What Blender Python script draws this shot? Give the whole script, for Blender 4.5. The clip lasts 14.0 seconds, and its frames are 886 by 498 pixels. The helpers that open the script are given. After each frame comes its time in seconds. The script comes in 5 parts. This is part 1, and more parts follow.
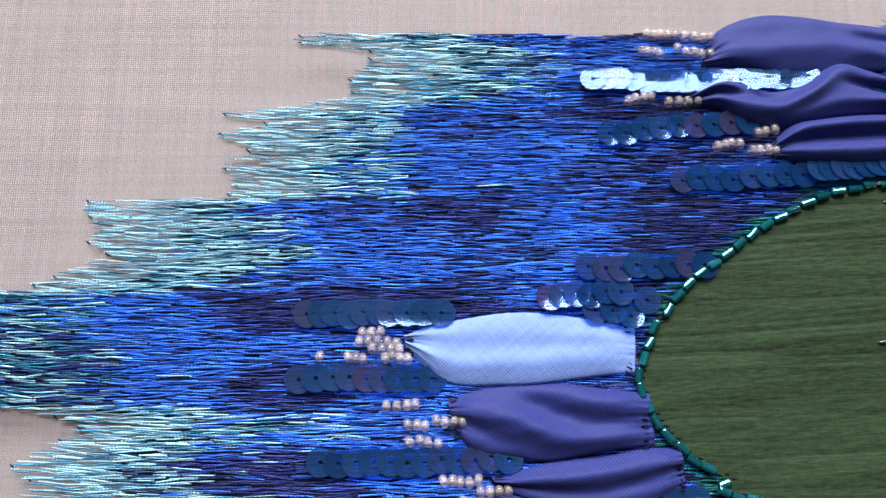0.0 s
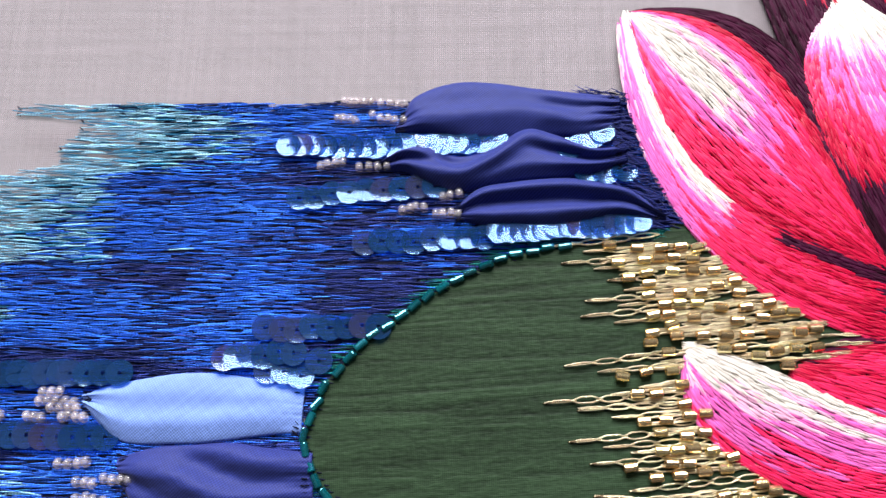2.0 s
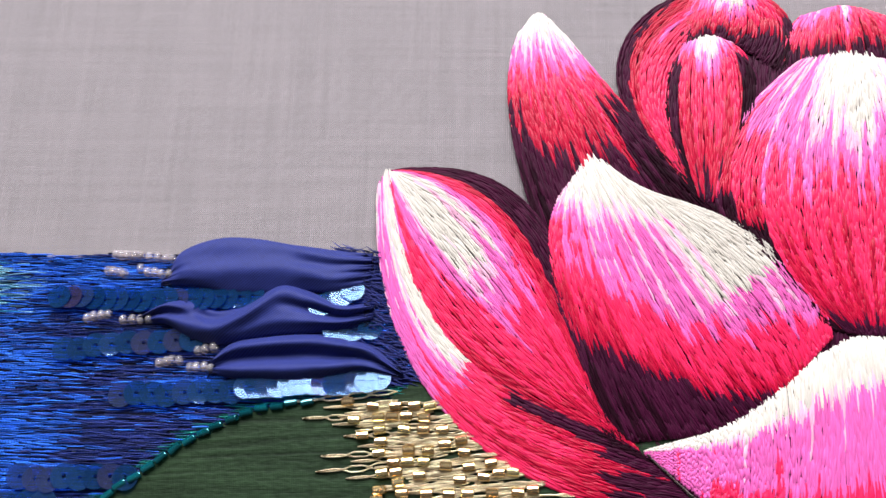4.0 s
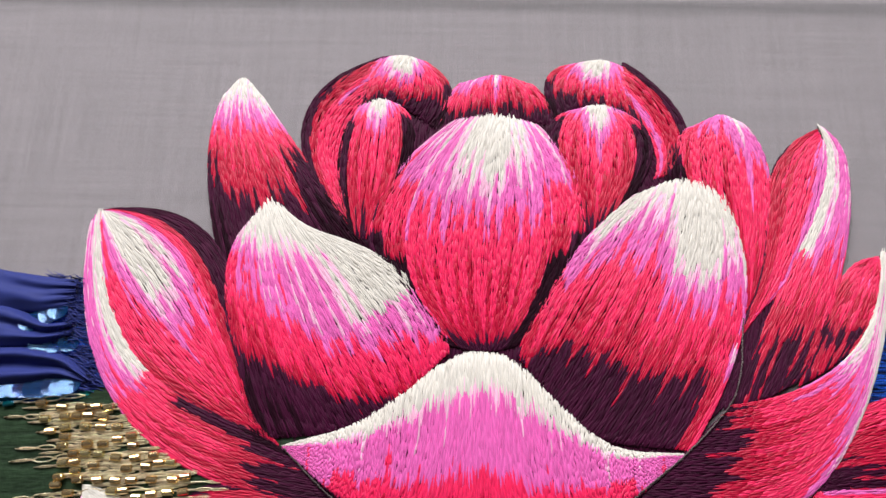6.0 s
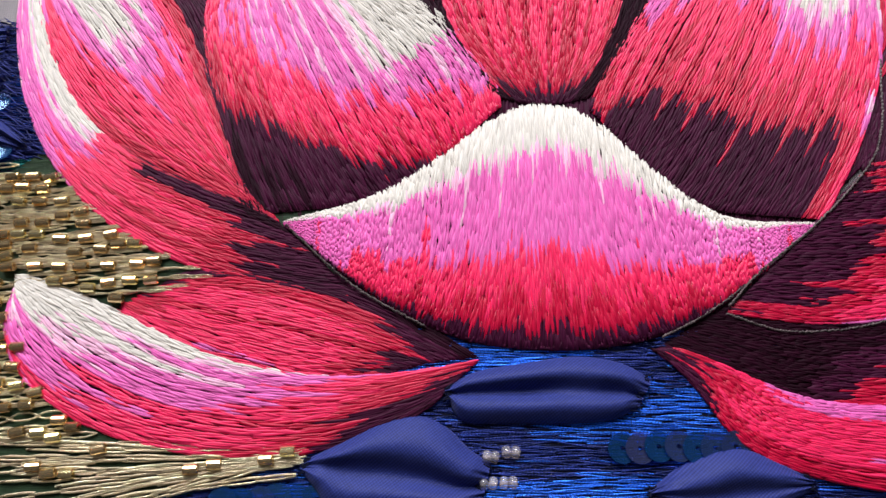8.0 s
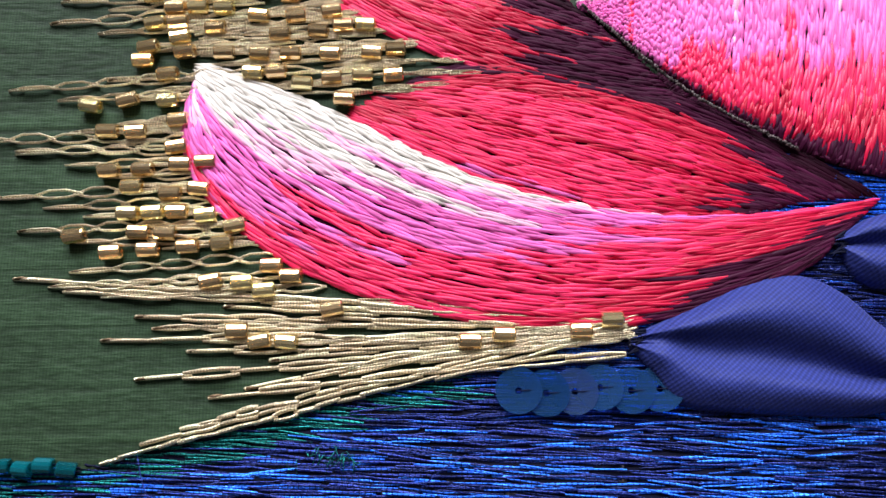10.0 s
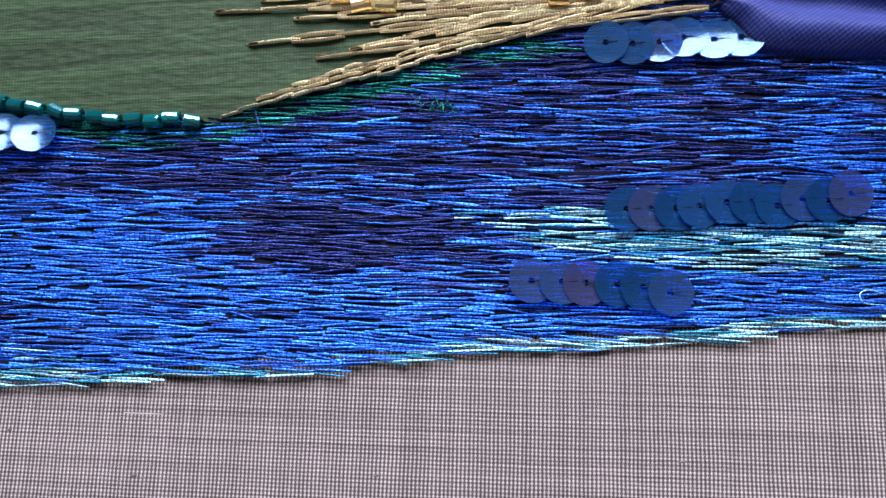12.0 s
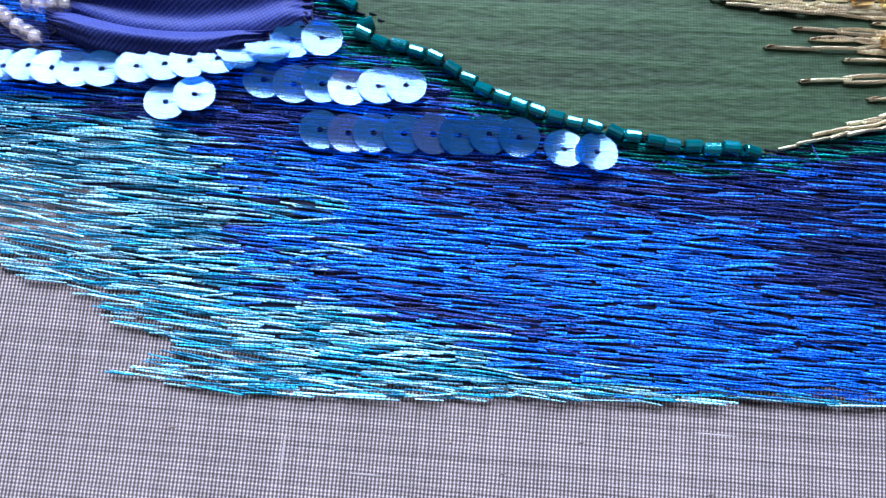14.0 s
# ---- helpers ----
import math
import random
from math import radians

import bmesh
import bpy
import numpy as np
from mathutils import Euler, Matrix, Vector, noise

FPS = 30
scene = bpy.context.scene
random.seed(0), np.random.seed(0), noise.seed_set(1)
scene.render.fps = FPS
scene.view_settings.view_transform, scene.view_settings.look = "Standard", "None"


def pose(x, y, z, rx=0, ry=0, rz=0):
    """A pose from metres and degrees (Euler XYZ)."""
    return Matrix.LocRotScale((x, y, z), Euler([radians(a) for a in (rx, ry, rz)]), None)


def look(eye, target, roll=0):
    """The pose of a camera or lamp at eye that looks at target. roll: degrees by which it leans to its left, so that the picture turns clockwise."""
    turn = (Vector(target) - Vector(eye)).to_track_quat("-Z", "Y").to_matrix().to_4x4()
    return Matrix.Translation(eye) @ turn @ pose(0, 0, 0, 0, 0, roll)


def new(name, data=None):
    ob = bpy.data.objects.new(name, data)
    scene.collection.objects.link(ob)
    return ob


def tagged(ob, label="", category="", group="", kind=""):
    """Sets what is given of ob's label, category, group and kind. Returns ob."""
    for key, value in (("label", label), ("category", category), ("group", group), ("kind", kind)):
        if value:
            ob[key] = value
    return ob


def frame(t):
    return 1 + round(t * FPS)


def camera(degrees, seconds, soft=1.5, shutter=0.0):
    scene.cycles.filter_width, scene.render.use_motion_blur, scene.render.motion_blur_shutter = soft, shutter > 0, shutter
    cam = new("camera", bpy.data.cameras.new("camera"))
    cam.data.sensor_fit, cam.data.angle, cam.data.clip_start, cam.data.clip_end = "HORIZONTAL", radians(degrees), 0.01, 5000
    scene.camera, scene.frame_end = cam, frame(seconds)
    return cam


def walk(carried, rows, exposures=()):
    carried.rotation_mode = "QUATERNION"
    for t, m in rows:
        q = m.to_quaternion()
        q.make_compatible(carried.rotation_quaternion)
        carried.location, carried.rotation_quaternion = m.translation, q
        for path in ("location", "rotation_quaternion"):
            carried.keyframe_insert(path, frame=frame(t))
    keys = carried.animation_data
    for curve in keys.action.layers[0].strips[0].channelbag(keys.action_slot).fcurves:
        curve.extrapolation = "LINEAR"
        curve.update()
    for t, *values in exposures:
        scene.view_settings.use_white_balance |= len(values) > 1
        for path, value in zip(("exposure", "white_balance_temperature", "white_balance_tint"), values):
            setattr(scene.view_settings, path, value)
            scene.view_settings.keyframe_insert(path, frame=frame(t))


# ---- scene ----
cam = camera(60.0, 14.0, soft=1.5)
PATH = [
    (0, pose(-0.19791, -0.05655, 0.13693, 12.13, -0.75, -0.06)),
    (0.5, pose(-0.17242, -0.05205, 0.13690, 12.54, -0.11, 0.28)),
    (1, pose(-0.15722, -0.05015, 0.13784, 13.31, 0.58, 0.07)),
    (1.5, pose(-0.14626, -0.05029, 0.13888, 13.88, 1.03, -0.01)),
    (2, pose(-0.13269, -0.05158, 0.14279, 14.34, 1.54, 0.29)),
    (2.5, pose(-0.11383, -0.05226, 0.14657, 14.15, 2.75, 1.18)),
    (2.7, pose(-0.10670, -0.04885, 0.14865, 13.92, 3.15, 1.91)),
    (4.8, pose(-0.05915, -0.01933, 0.17155, 16.52, 0.88, 0.87)),
    (5, pose(-0.05095, -0.01874, 0.17738, 16.66, 0.69, 1.46)),
    (5.5, pose(-0.03521, -0.02000, 0.18568, 17.14, 0.18, 1.41)),
    (6, pose(-0.00521, -0.03077, 0.18697, 17.09, 0.97, 1.51)),
    (6.5, pose(0.00544, -0.04182, 0.17729, 16.88, 1.03, 0.56)),
    (7, pose(0.00308, -0.05425, 0.16314, 16.82, 1.14, 0.22)),
    (7.5, pose(-0.00721, -0.06244, 0.14676, 16.92, 1.03, 0.36)),
    (8, pose(-0.01793, -0.06614, 0.13014, 16.50, -0.02, 0.47)),
    (8.5, pose(-0.03415, -0.06882, 0.11529, 16.35, -0.32, 1.10)),
    (9, pose(-0.05076, -0.07290, 0.10033, 16.78, -0.71, 1.64)),
    (9.2, pose(-0.05531, -0.07423, 0.09578, 16.73, -0.73, 1.66)),
    (11.3, pose(-0.06392, -0.09013, 0.08062, 10.26, 2.90, 2.95)),
    (11.5, pose(-0.06488, -0.09702, 0.08202, 10.15, 3.22, 2.21)),
    (12, pose(-0.06566, -0.10943, 0.08374, 10.13, 3.34, 1.87)),
    (12.5, pose(-0.08062, -0.11397, 0.08668, 10.41, 1.87, 2.43)),
    (13, pose(-0.10484, -0.11403, 0.08703, 10.95, 0.31, 3.14)),
    (13.5, pose(-0.12591, -0.11574, 0.08774, 10.99, -0.34, 5.26)),
    (14, pose(-0.13434, -0.11153, 0.08863, 10.44, 0.08, 5.23)),
]
EXPOSURES = [
    (0.0, 0.97, 6800, 12), (0.5, 1.05, 6650, 12), (1.0, 0.86, 6500, 12), (1.5, 0.86, 6450, 12), (2.5, 0.97, 6450, 14), (5.0, 0.36, 6450, 11), (6.5, 0.28, 6450, 10), (8.0, 0.32, 6350, 12),
    (9.0, 0.44, 6250, 14), (11.5, 1.30, 6200, 13), (12.5, 1.26, 6350, 12), (13.2, 1.42, 5550, 12), (14.0, 1.52, 5400, 11),
]
walk(cam, PATH, EXPOSURES)

# ---- world, room light ----
world = bpy.data.worlds.new("world")
scene.world = world
world.use_nodes = True
wt = world.node_tree
sky = wt.nodes.new("ShaderNodeTexSky")
sky.sky_type, sky.sun_disc = "NISHITA", False
sky.sun_elevation, sky.sun_rotation = radians(50), radians(-30)
wt.links.new(sky.outputs[0], wt.nodes["Background"].inputs[0])
wt.nodes["Background"].inputs[1].default_value = 0.12

MM = 0.001


def window_light(name, x, y, z, target, sx, sy, power):
    data = bpy.data.lights.new(name, "AREA")
    data.shape, data.size, data.size_y, data.energy, data.color = "RECTANGLE", sx, sy, power, (0.98, 0.99, 1.0)
    ob = new(name, data)
    ob.matrix_world = look((x, y, z), target)
    return ob


window_light("window_light", -0.2, 0.99, 0.95, (-0.2, 0.0, 0.75), 1.2, 0.9, 32.5)


# ---- materials ----
def material(name, color, rough=0.5, metal=0.0, spread=0.15, scale=900.0, bump=0.0, bump_scale=3000.0, sheen=0.0,
             island=0.0, blotch=0.0, spec=0.5, wrap=0.0, wrap_dark=0.25):
    m = bpy.data.materials.new(name)
    m.use_nodes = True
    n, l = m.node_tree.nodes, m.node_tree.links
    p = n["Principled BSDF"]
    p.inputs["Roughness"].default_value, p.inputs["Metallic"].default_value = rough, metal
    p.inputs["Sheen Weight"].default_value = sheen
    p.inputs["Specular IOR Level"].default_value = spec
    tc = n.new("ShaderNodeTexCoord")
    fine = n.new("ShaderNodeTexNoise")
    fine.inputs["Scale"].default_value, fine.inputs["Detail"].default_value = scale, 3
    l.new(tc.outputs["Object"], fine.inputs["Vector"])
    broad = n.new("ShaderNodeTexNoise")
    broad.inputs["Scale"].default_value = scale / 14
    l.new(tc.outputs["Object"], broad.inputs["Vector"])
    mixed = n.new("ShaderNodeMath")
    mixed.operation = "MULTIPLY_ADD"
    mixed.inputs[1].default_value = spread
    l.new(fine.outputs[0], mixed.inputs[0])
    base = n.new("ShaderNodeMath")
    base.operation = "MULTIPLY_ADD"
    base.inputs[1].default_value, base.inputs[2].default_value = blotch, 1 - spread / 2 - blotch / 2 - island / 2
    l.new(broad.outputs[0], base.inputs[0])
    l.new(base.outputs[0], mixed.inputs[2])
    value = mixed
    if island:
        geo = n.new("ShaderNodeNewGeometry")
        value = n.new("ShaderNodeMath")
        value.operation, value.inputs[1].default_value = "MULTIPLY_ADD", island
        l.new(geo.outputs["Random Per Island"], value.inputs[0])
        l.new(mixed.outputs[0], value.inputs[2])
    if wrap:
        # dark gaps between the turns of foil wound round the thread
        shift = n.new("ShaderNodeVectorMath")
        shift.operation, shift.inputs[1].default_value = "MULTIPLY_ADD", (0.013, 0.0, 0.0)
        whole = n.new("ShaderNodeCombineXYZ")
        l.new(geo.outputs["Random Per Island"], whole.inputs[0])
        l.new(whole.outputs[0], shift.inputs[0])
        l.new(tc.outputs["Object"], shift.inputs[2])
        turns = n.new("ShaderNodeTexWave")
        turns.inputs["Scale"].default_value, turns.inputs["Distortion"].default_value = 0.314 / wrap, 5.0
        turns.inputs["Detail Scale"].default_value = 0.12
        l.new(shift.outputs[0], turns.inputs["Vector"])
        cut = n.new("ShaderNodeMapRange")
        cut.inputs["From Min"].default_value, cut.inputs["From Max"].default_value, cut.inputs["To Min"].default_value = 0.02, 0.2, wrap_dark
        l.new(turns.outputs["Fac"], cut.inputs["Value"])
        final = n.new("ShaderNodeMath")
        final.operation = "MULTIPLY"
        l.new(value.outputs[0], final.inputs[0])
        l.new(cut.outputs[0], final.inputs[1])
        value = final
    tint = n.new("ShaderNodeVectorMath")
    tint.operation = "SCALE"
    tint.inputs[0].default_value = color
    l.new(value.outputs[0], tint.inputs["Scale"])
    l.new(tint.outputs[0], p.inputs["Base Color"])
    if bump:
        grain = n.new("ShaderNodeTexNoise")
        grain.inputs["Scale"].default_value = bump_scale
        l.new(tc.outputs["Object"], grain.inputs["Vector"])
        b = n.new("ShaderNodeBump")
        b.inputs["Strength"].default_value, b.inputs["Distance"].default_value = bump, 0.0002
        l.new(grain.outputs[0], b.inputs["Height"])
        l.new(b.outputs[0], p.inputs["Normal"])
    return m


def woven(name, warp, weft, pitch, rough=0.75, sheen=0.2, bump=0.5, slub=0.35, streak=0.0, turn=0.0, fine=1.0, spec=0.3, sheer=0.0, warp_share=1.0, warp_slub=1.0, slub_run=0.02):
    """Cloth: warp and weft threads as fine relief, with slubs along both and broad streaks."""
    m = bpy.data.materials.new(name)
    m.use_nodes = True
    n, l = m.node_tree.nodes, m.node_tree.links
    p = n["Principled BSDF"]
    p.inputs["Roughness"].default_value, p.inputs["Sheen Weight"].default_value = rough, sheen
    p.inputs["Specular IOR Level"].default_value = spec
    tc = n.new("ShaderNodeTexCoord")
    rot = n.new("ShaderNodeMapping")
    rot.inputs["Rotation"].default_value = (0, 0, radians(turn))
    l.new(tc.outputs["Object"], rot.inputs["Vector"])
    waves, slubs = [], []
    for axis, stretch in (("X", (1, slub_run, 1)), ("Y", (slub_run, 1, 1))):
        w = n.new("ShaderNodeTexWave")
        w.wave_type, w.bands_direction = "BANDS", axis
        w.inputs["Scale"].default_value = 0.314 / pitch
        w.inputs["Distortion"].default_value, w.inputs["Detail"].default_value = 1.2, 1
        w.inputs["Detail Scale"].default_value = 0.3
        l.new(rot.outputs[0], w.inputs["Vector"])
        waves.append(w)
        mp = n.new("ShaderNodeMapping")
        mp.inputs["Scale"].default_value = stretch
        l.new(rot.outputs[0], mp.inputs["Vector"])
        s = n.new("ShaderNodeTexNoise")
        s.inputs["Scale"].default_value, s.inputs["Detail"].default_value = 0.55 / pitch, 2
        l.new(mp.outputs[0], s.inputs["Vector"])
        slubs.append(s)
    pick = n.new("ShaderNodeMix")
    pick.data_type = "RGBA"
    pick.inputs[6].default_value, pick.inputs[7].default_value = (*weft, 1), (*warp, 1)
    half = n.new("ShaderNodeMath")
    half.inputs[1].default_value = 0.5
    half.operation = "MULTIPLY"
    l.new(half.outputs[0], pick.inputs[0])
    total = n.new("ShaderNodeMath")
    total.operation, total.inputs[1].default_value = "MULTIPLY_ADD", warp_slub
    l.new(slubs[0].outputs[0], total.inputs[0])
    l.new(slubs[1].outputs[0], total.inputs[2])
    weave = n.new("ShaderNodeMath")
    weft_part = n.new("ShaderNodeMath")
    weft_part.operation, weft_part.inputs[1].default_value = "MULTIPLY", 2 - warp_share
    l.new(waves[1].outputs["Fac"], weft_part.inputs[0])
    weave.operation, weave.inputs[1].default_value = "MULTIPLY_ADD", warp_share
    l.new(waves[0].outputs["Fac"], weave.inputs[0])
    l.new(weft_part.outputs[0], weave.inputs[2])
    l.new(weave.outputs[0], half.inputs[0])
    shade = n.new("ShaderNodeMath")
    shade.operation = "MULTIPLY_ADD"
    shade.inputs[1].default_value = slub * 2
    shade.inputs[2].default_value = 1 - slub * (1 + warp_slub) - 0.16 * fine
    l.new(total.outputs[0], shade.inputs[0])
    both = n.new("ShaderNodeMath")
    both.operation = "MULTIPLY_ADD"
    both.inputs[1].default_value = 0.16 * fine
    l.new(weave.outputs[0], both.inputs[0])
    l.new(shade.outputs[0], both.inputs[2])
    last = both
    if streak:
        mp = n.new("ShaderNodeMapping")
        mp.inputs["Scale"].default_value = (0.06, 1, 1)
        l.new(rot.outputs[0], mp.inputs["Vector"])
        s = n.new("ShaderNodeTexNoise")
        s.inputs["Scale"].default_value, s.inputs["Detail"].default_value = 400, 9
        s.inputs["Distortion"].default_value = 1.2
        l.new(mp.outputs[0], s.inputs["Vector"])
        last = n.new("ShaderNodeMath")
        last.operation = "MULTIPLY_ADD"
        last.inputs[1].default_value = streak * 2
        l.new(s.outputs[0], last.inputs[0])
        off = n.new("ShaderNodeMath")
        off.operation, off.inputs[1].default_value = "SUBTRACT", streak
        l.new(both.outputs[0], off.inputs[0])
        l.new(off.outputs[0], last.inputs[2])
    tint = n.new("ShaderNodeVectorMath")
    tint.operation = "SCALE"
    l.new(pick.outputs[2], tint.inputs[0])
    l.new(last.outputs[0], tint.inputs["Scale"])
    l.new(tint.outputs[0], p.inputs["Base Color"])
    b = n.new("ShaderNodeBump")
    b.inputs["Strength"].default_value, b.inputs["Distance"].default_value = bump, pitch * 0.4
    l.new(last.outputs[0], b.inputs["Height"])
    l.new(b.outputs[0], p.inputs["Normal"])
    if sheer:
        gap = n.new("ShaderNodeBsdfTransparent")
        mix = n.new("ShaderNodeMixShader")
        # the gaps lie where neither thread stands high
        open_part = n.new("ShaderNodeMath")
        open_part.operation, open_part.use_clamp = "MULTIPLY_ADD", True
        open_part.inputs[1].default_value, open_part.inputs[2].default_value = -0.6 * sheer, 1.6 * sheer
        l.new(weave.outputs[0], open_part.inputs[0])
        l.new(open_part.outputs[0], mix.inputs[0])
        l.new(p.outputs[0], mix.inputs[1])
        l.new(gap.outputs[0], mix.inputs[2])
        l.new(mix.outputs[0], n["Material Output"].inputs["Surface"])
    return m


def film(name, color, through_color, clearness, rough, ior, metal=0.0, glass=0.0, other=None):
    """Tinted plastic film or glass: part of the light goes straight through, the rest is coloured and glossy."""
    m = bpy.data.materials.new(name)
    m.use_nodes = True
    n, l = m.node_tree.nodes, m.node_tree.links
    p = n["Principled BSDF"]
    p.inputs["Roughness"].default_value, p.inputs["IOR"].default_value, p.inputs["Metallic"].default_value = rough, ior, metal
    p.inputs["Transmission Weight"].default_value = glass
    info = n.new("ShaderNodeObjectInfo")
    tint = n.new("ShaderNodeVectorMath")
    tint.operation, tint.inputs[0].default_value = "SCALE", color
    vary = n.new("ShaderNodeMath")
    vary.operation, vary.inputs[1].default_value, vary.inputs[2].default_value = "MULTIPLY_ADD", 0.6, 0.7
    l.new(info.outputs["Random"], vary.inputs[0])
    l.new(vary.outputs[0], tint.inputs["Scale"])
    if other:
        p.inputs["Specular Tint"].default_value = (0.66, 0.87, 1.0, 1)
        hue = n.new("ShaderNodeMix")
        hue.data_type = "RGBA"
        hue.inputs[6].default_value, hue.inputs[7].default_value = (*color, 1), (*other, 1)
        far = n.new("ShaderNodeMath")
        far.operation = "POWER"
        far.inputs[1].default_value = 4.0
        l.new(info.outputs["Random"], far.inputs[0])
        l.new(far.outputs[0], hue.inputs[0])
        l.new(hue.outputs[2], tint.inputs[0])
    l.new(tint.outputs[0], p.inputs["Base Color"])
    clear_part = n.new("ShaderNodeBsdfTransparent")
    clear_part.inputs[0].default_value = (*through_color, 1)
    mix = n.new("ShaderNodeMixShader")
    mix.inputs[0].default_value = clearness
    l.new(p.outputs[0], mix.inputs[1])
    l.new(clear_part.outputs[0], mix.inputs[2])
    l.new(mix.outputs[0], n["Material Output"].inputs["Surface"])
    return m


SILK = dict(
    deep=material("blackish_maroon_silk", (0.018, 0.0015, 0.008), 0.6, spread=0.3, island=0.7, scale=500, spec=0.08),
    maroon=material("maroon_silk", (0.050, 0.004, 0.024), 0.55, spread=0.3, island=0.7, scale=500, spec=0.12),
    red=material("red_silk", (0.52, 0.003, 0.040), 0.42, spread=0.15, island=0.34, scale=500, spec=0.3),
    coral=material("coral_silk", (0.84, 0.020, 0.108), 0.42, spread=0.12, island=0.30, scale=500, spec=0.3),
    pink=material("pink_silk", (0.76, 0.125, 0.43), 0.42, spread=0.12, island=0.28, scale=500, spec=0.3),
    blush=material("blush_silk", (0.84, 0.44, 0.60), 0.42, spread=0.12, island=0.28, scale=500, spec=0.3),
    cream=material("cream_silk", (0.68, 0.62, 0.55), 0.42, spread=0.1, island=0.26, scale=500, spec=0.3),
)
# Almost black maroon: the shadow between the stitches is put into this colour.
SHADED_PAD = material("gap_shade_padding", (0.02, 0.002, 0.008), 0.9, bump=0.5, spec=0.1)
FOIL = dict(
    pale=material("pale_teal_foil_thread", (0.36, 0.72, 0.98), 0.32, 0.55, island=1.2, bump=0.9, bump_scale=4000, wrap=0.0006),
    teal=material("deep_teal_foil_thread", (0.03, 0.25, 0.45), 0.30, 0.62, island=1.2, bump=0.9, bump_scale=4000, wrap=0.0006),
    blue=material("blue_foil_thread", (0.030, 0.185, 0.98), 0.30, 0.62, island=1.2, bump=0.9, bump_scale=4000, wrap=0.0006),
    navy=material("navy_foil_thread", (0.019, 0.035, 0.21), 0.28, 0.65, island=1.2, bump=0.9, bump_scale=4000, wrap=0.0006),
    green=material("green_foil_thread", (0.006, 0.16, 0.15), 0.32, 0.75, island=1.0, bump=0.9, bump_scale=4000, wrap=0.0006),
)
GOLD_THREAD = material("pale_gold_thread", (1.0, 0.81, 0.54), 0.30, 0.80, island=0.6, bump=1.0, bump_scale=5000, wrap=0.00034, wrap_dark=0.5)
LINEN = woven("grey_lilac_organza", (0.44, 0.371, 0.388), (0.195, 0.156, 0.165), 0.00043, slub=0.34, bump=1.0, sheen=0, fine=1.9, sheer=0.46, warp_share=1.35)
GREEN_SILK = woven("moss_green_silk", (0.029, 0.054, 0.025), (0.015, 0.030, 0.015), 0.00036, rough=0.6, slub=0.55, streak=1.0, bump=0.9, turn=-3, sheen=0, fine=0.15, spec=0.15, warp_share=1.0, warp_slub=0.4, slub_run=0.32)
NAVY_CLOTH = woven("indigo_cotton", (0.028, 0.042, 0.225), (0.013, 0.019, 0.115), 0.00042, rough=0.6, sheen=0.1, slub=0.16, bump=0.9, turn=52, spec=0.2, fine=0.65, warp_share=1.35)
LIGHT_CLOTH = woven("periwinkle_cotton", (0.235, 0.36, 0.77), (0.155, 0.25, 0.61), 0.00042, rough=0.75, sheen=0.0, slub=0.16, bump=0.9, turn=52, spec=0.12, fine=0.8, warp_share=1.2)
SEQUIN = film("blue_sequin_film", (0.014, 0.085, 0.22), (0.40, 0.65, 0.98), 0.62, 0.12, 2.2, metal=0.2, other=(0.07, 0.05, 0.09))
CLEAR_GLASS = film("rosy_clear_glass", (0.80, 0.74, 0.76), (1.0, 0.95, 0.94), 0.74, 0.14, 2.4)
TEAL_GLASS = film("teal_glass", (0.006, 0.22, 0.27), (0.1, 0.6, 0.6), 0.36, 0.06, 2.4, metal=0.5)
GOLD_GLASS = film("gold_lined_glass", (1.0, 0.74, 0.40), (1.0, 0.82, 0.55), 0.18, 0.12, 2.0, metal=0.9)
# Real dark thread, and also the shade in the gaps of the water.
DARK_THREAD = material("dark_thread", (0.006, 0.007, 0.022), 0.7, spec=0.1, island=0.6)
PALE_BACKING = material("pale_grey_backing", (0.48, 0.47, 0.47), 0.8, spread=0.05, scale=200)
DARK_WOOD = material("dark_stained_wood", (0.07, 0.045, 0.035), 0.5, spread=0.3, scale=60, blotch=0.2)
WOOD = material("pale_beech", (0.42, 0.31, 0.2), 0.5, spread=0.3, scale=60, blotch=0.2)
# Dark grey, so that the added room bounces little light.
PLASTER = material("grey_plaster", (0.13, 0.128, 0.126), 0.9, spread=0.06, scale=30)
BOARDS = material("brown_floor", (0.2, 0.14, 0.09), 0.5, spread=0.2, scale=20)


# ---- mesh helpers ----
def mesh_object(name, verts, faces, mat, parent=None, label="", smooth=True):
    data = bpy.data.meshes.new(name)
    data.from_pydata([tuple(v) for v in verts] if not isinstance(verts, list) else verts, [], faces)
    data.materials.append(mat)
    if smooth:
        data.polygons.foreach_set("use_smooth", [True] * len(data.polygons))
    data.update()
    ob = new(name, data)
    if parent:
        ob.parent = parent
    if label:
        ob["label"] = label
    return ob


def part(name, bm, mat, parent, label=""):
    data = bpy.data.meshes.new(name)
    bm.to_mesh(data)
    bm.free()
    data.materials.append(mat)
    data.polygons.foreach_set("use_smooth", [True] * len(data.polygons))
    ob = new(name, data)
    if parent:
        ob.parent = parent
    if label:
        ob["label"] = label
    return ob


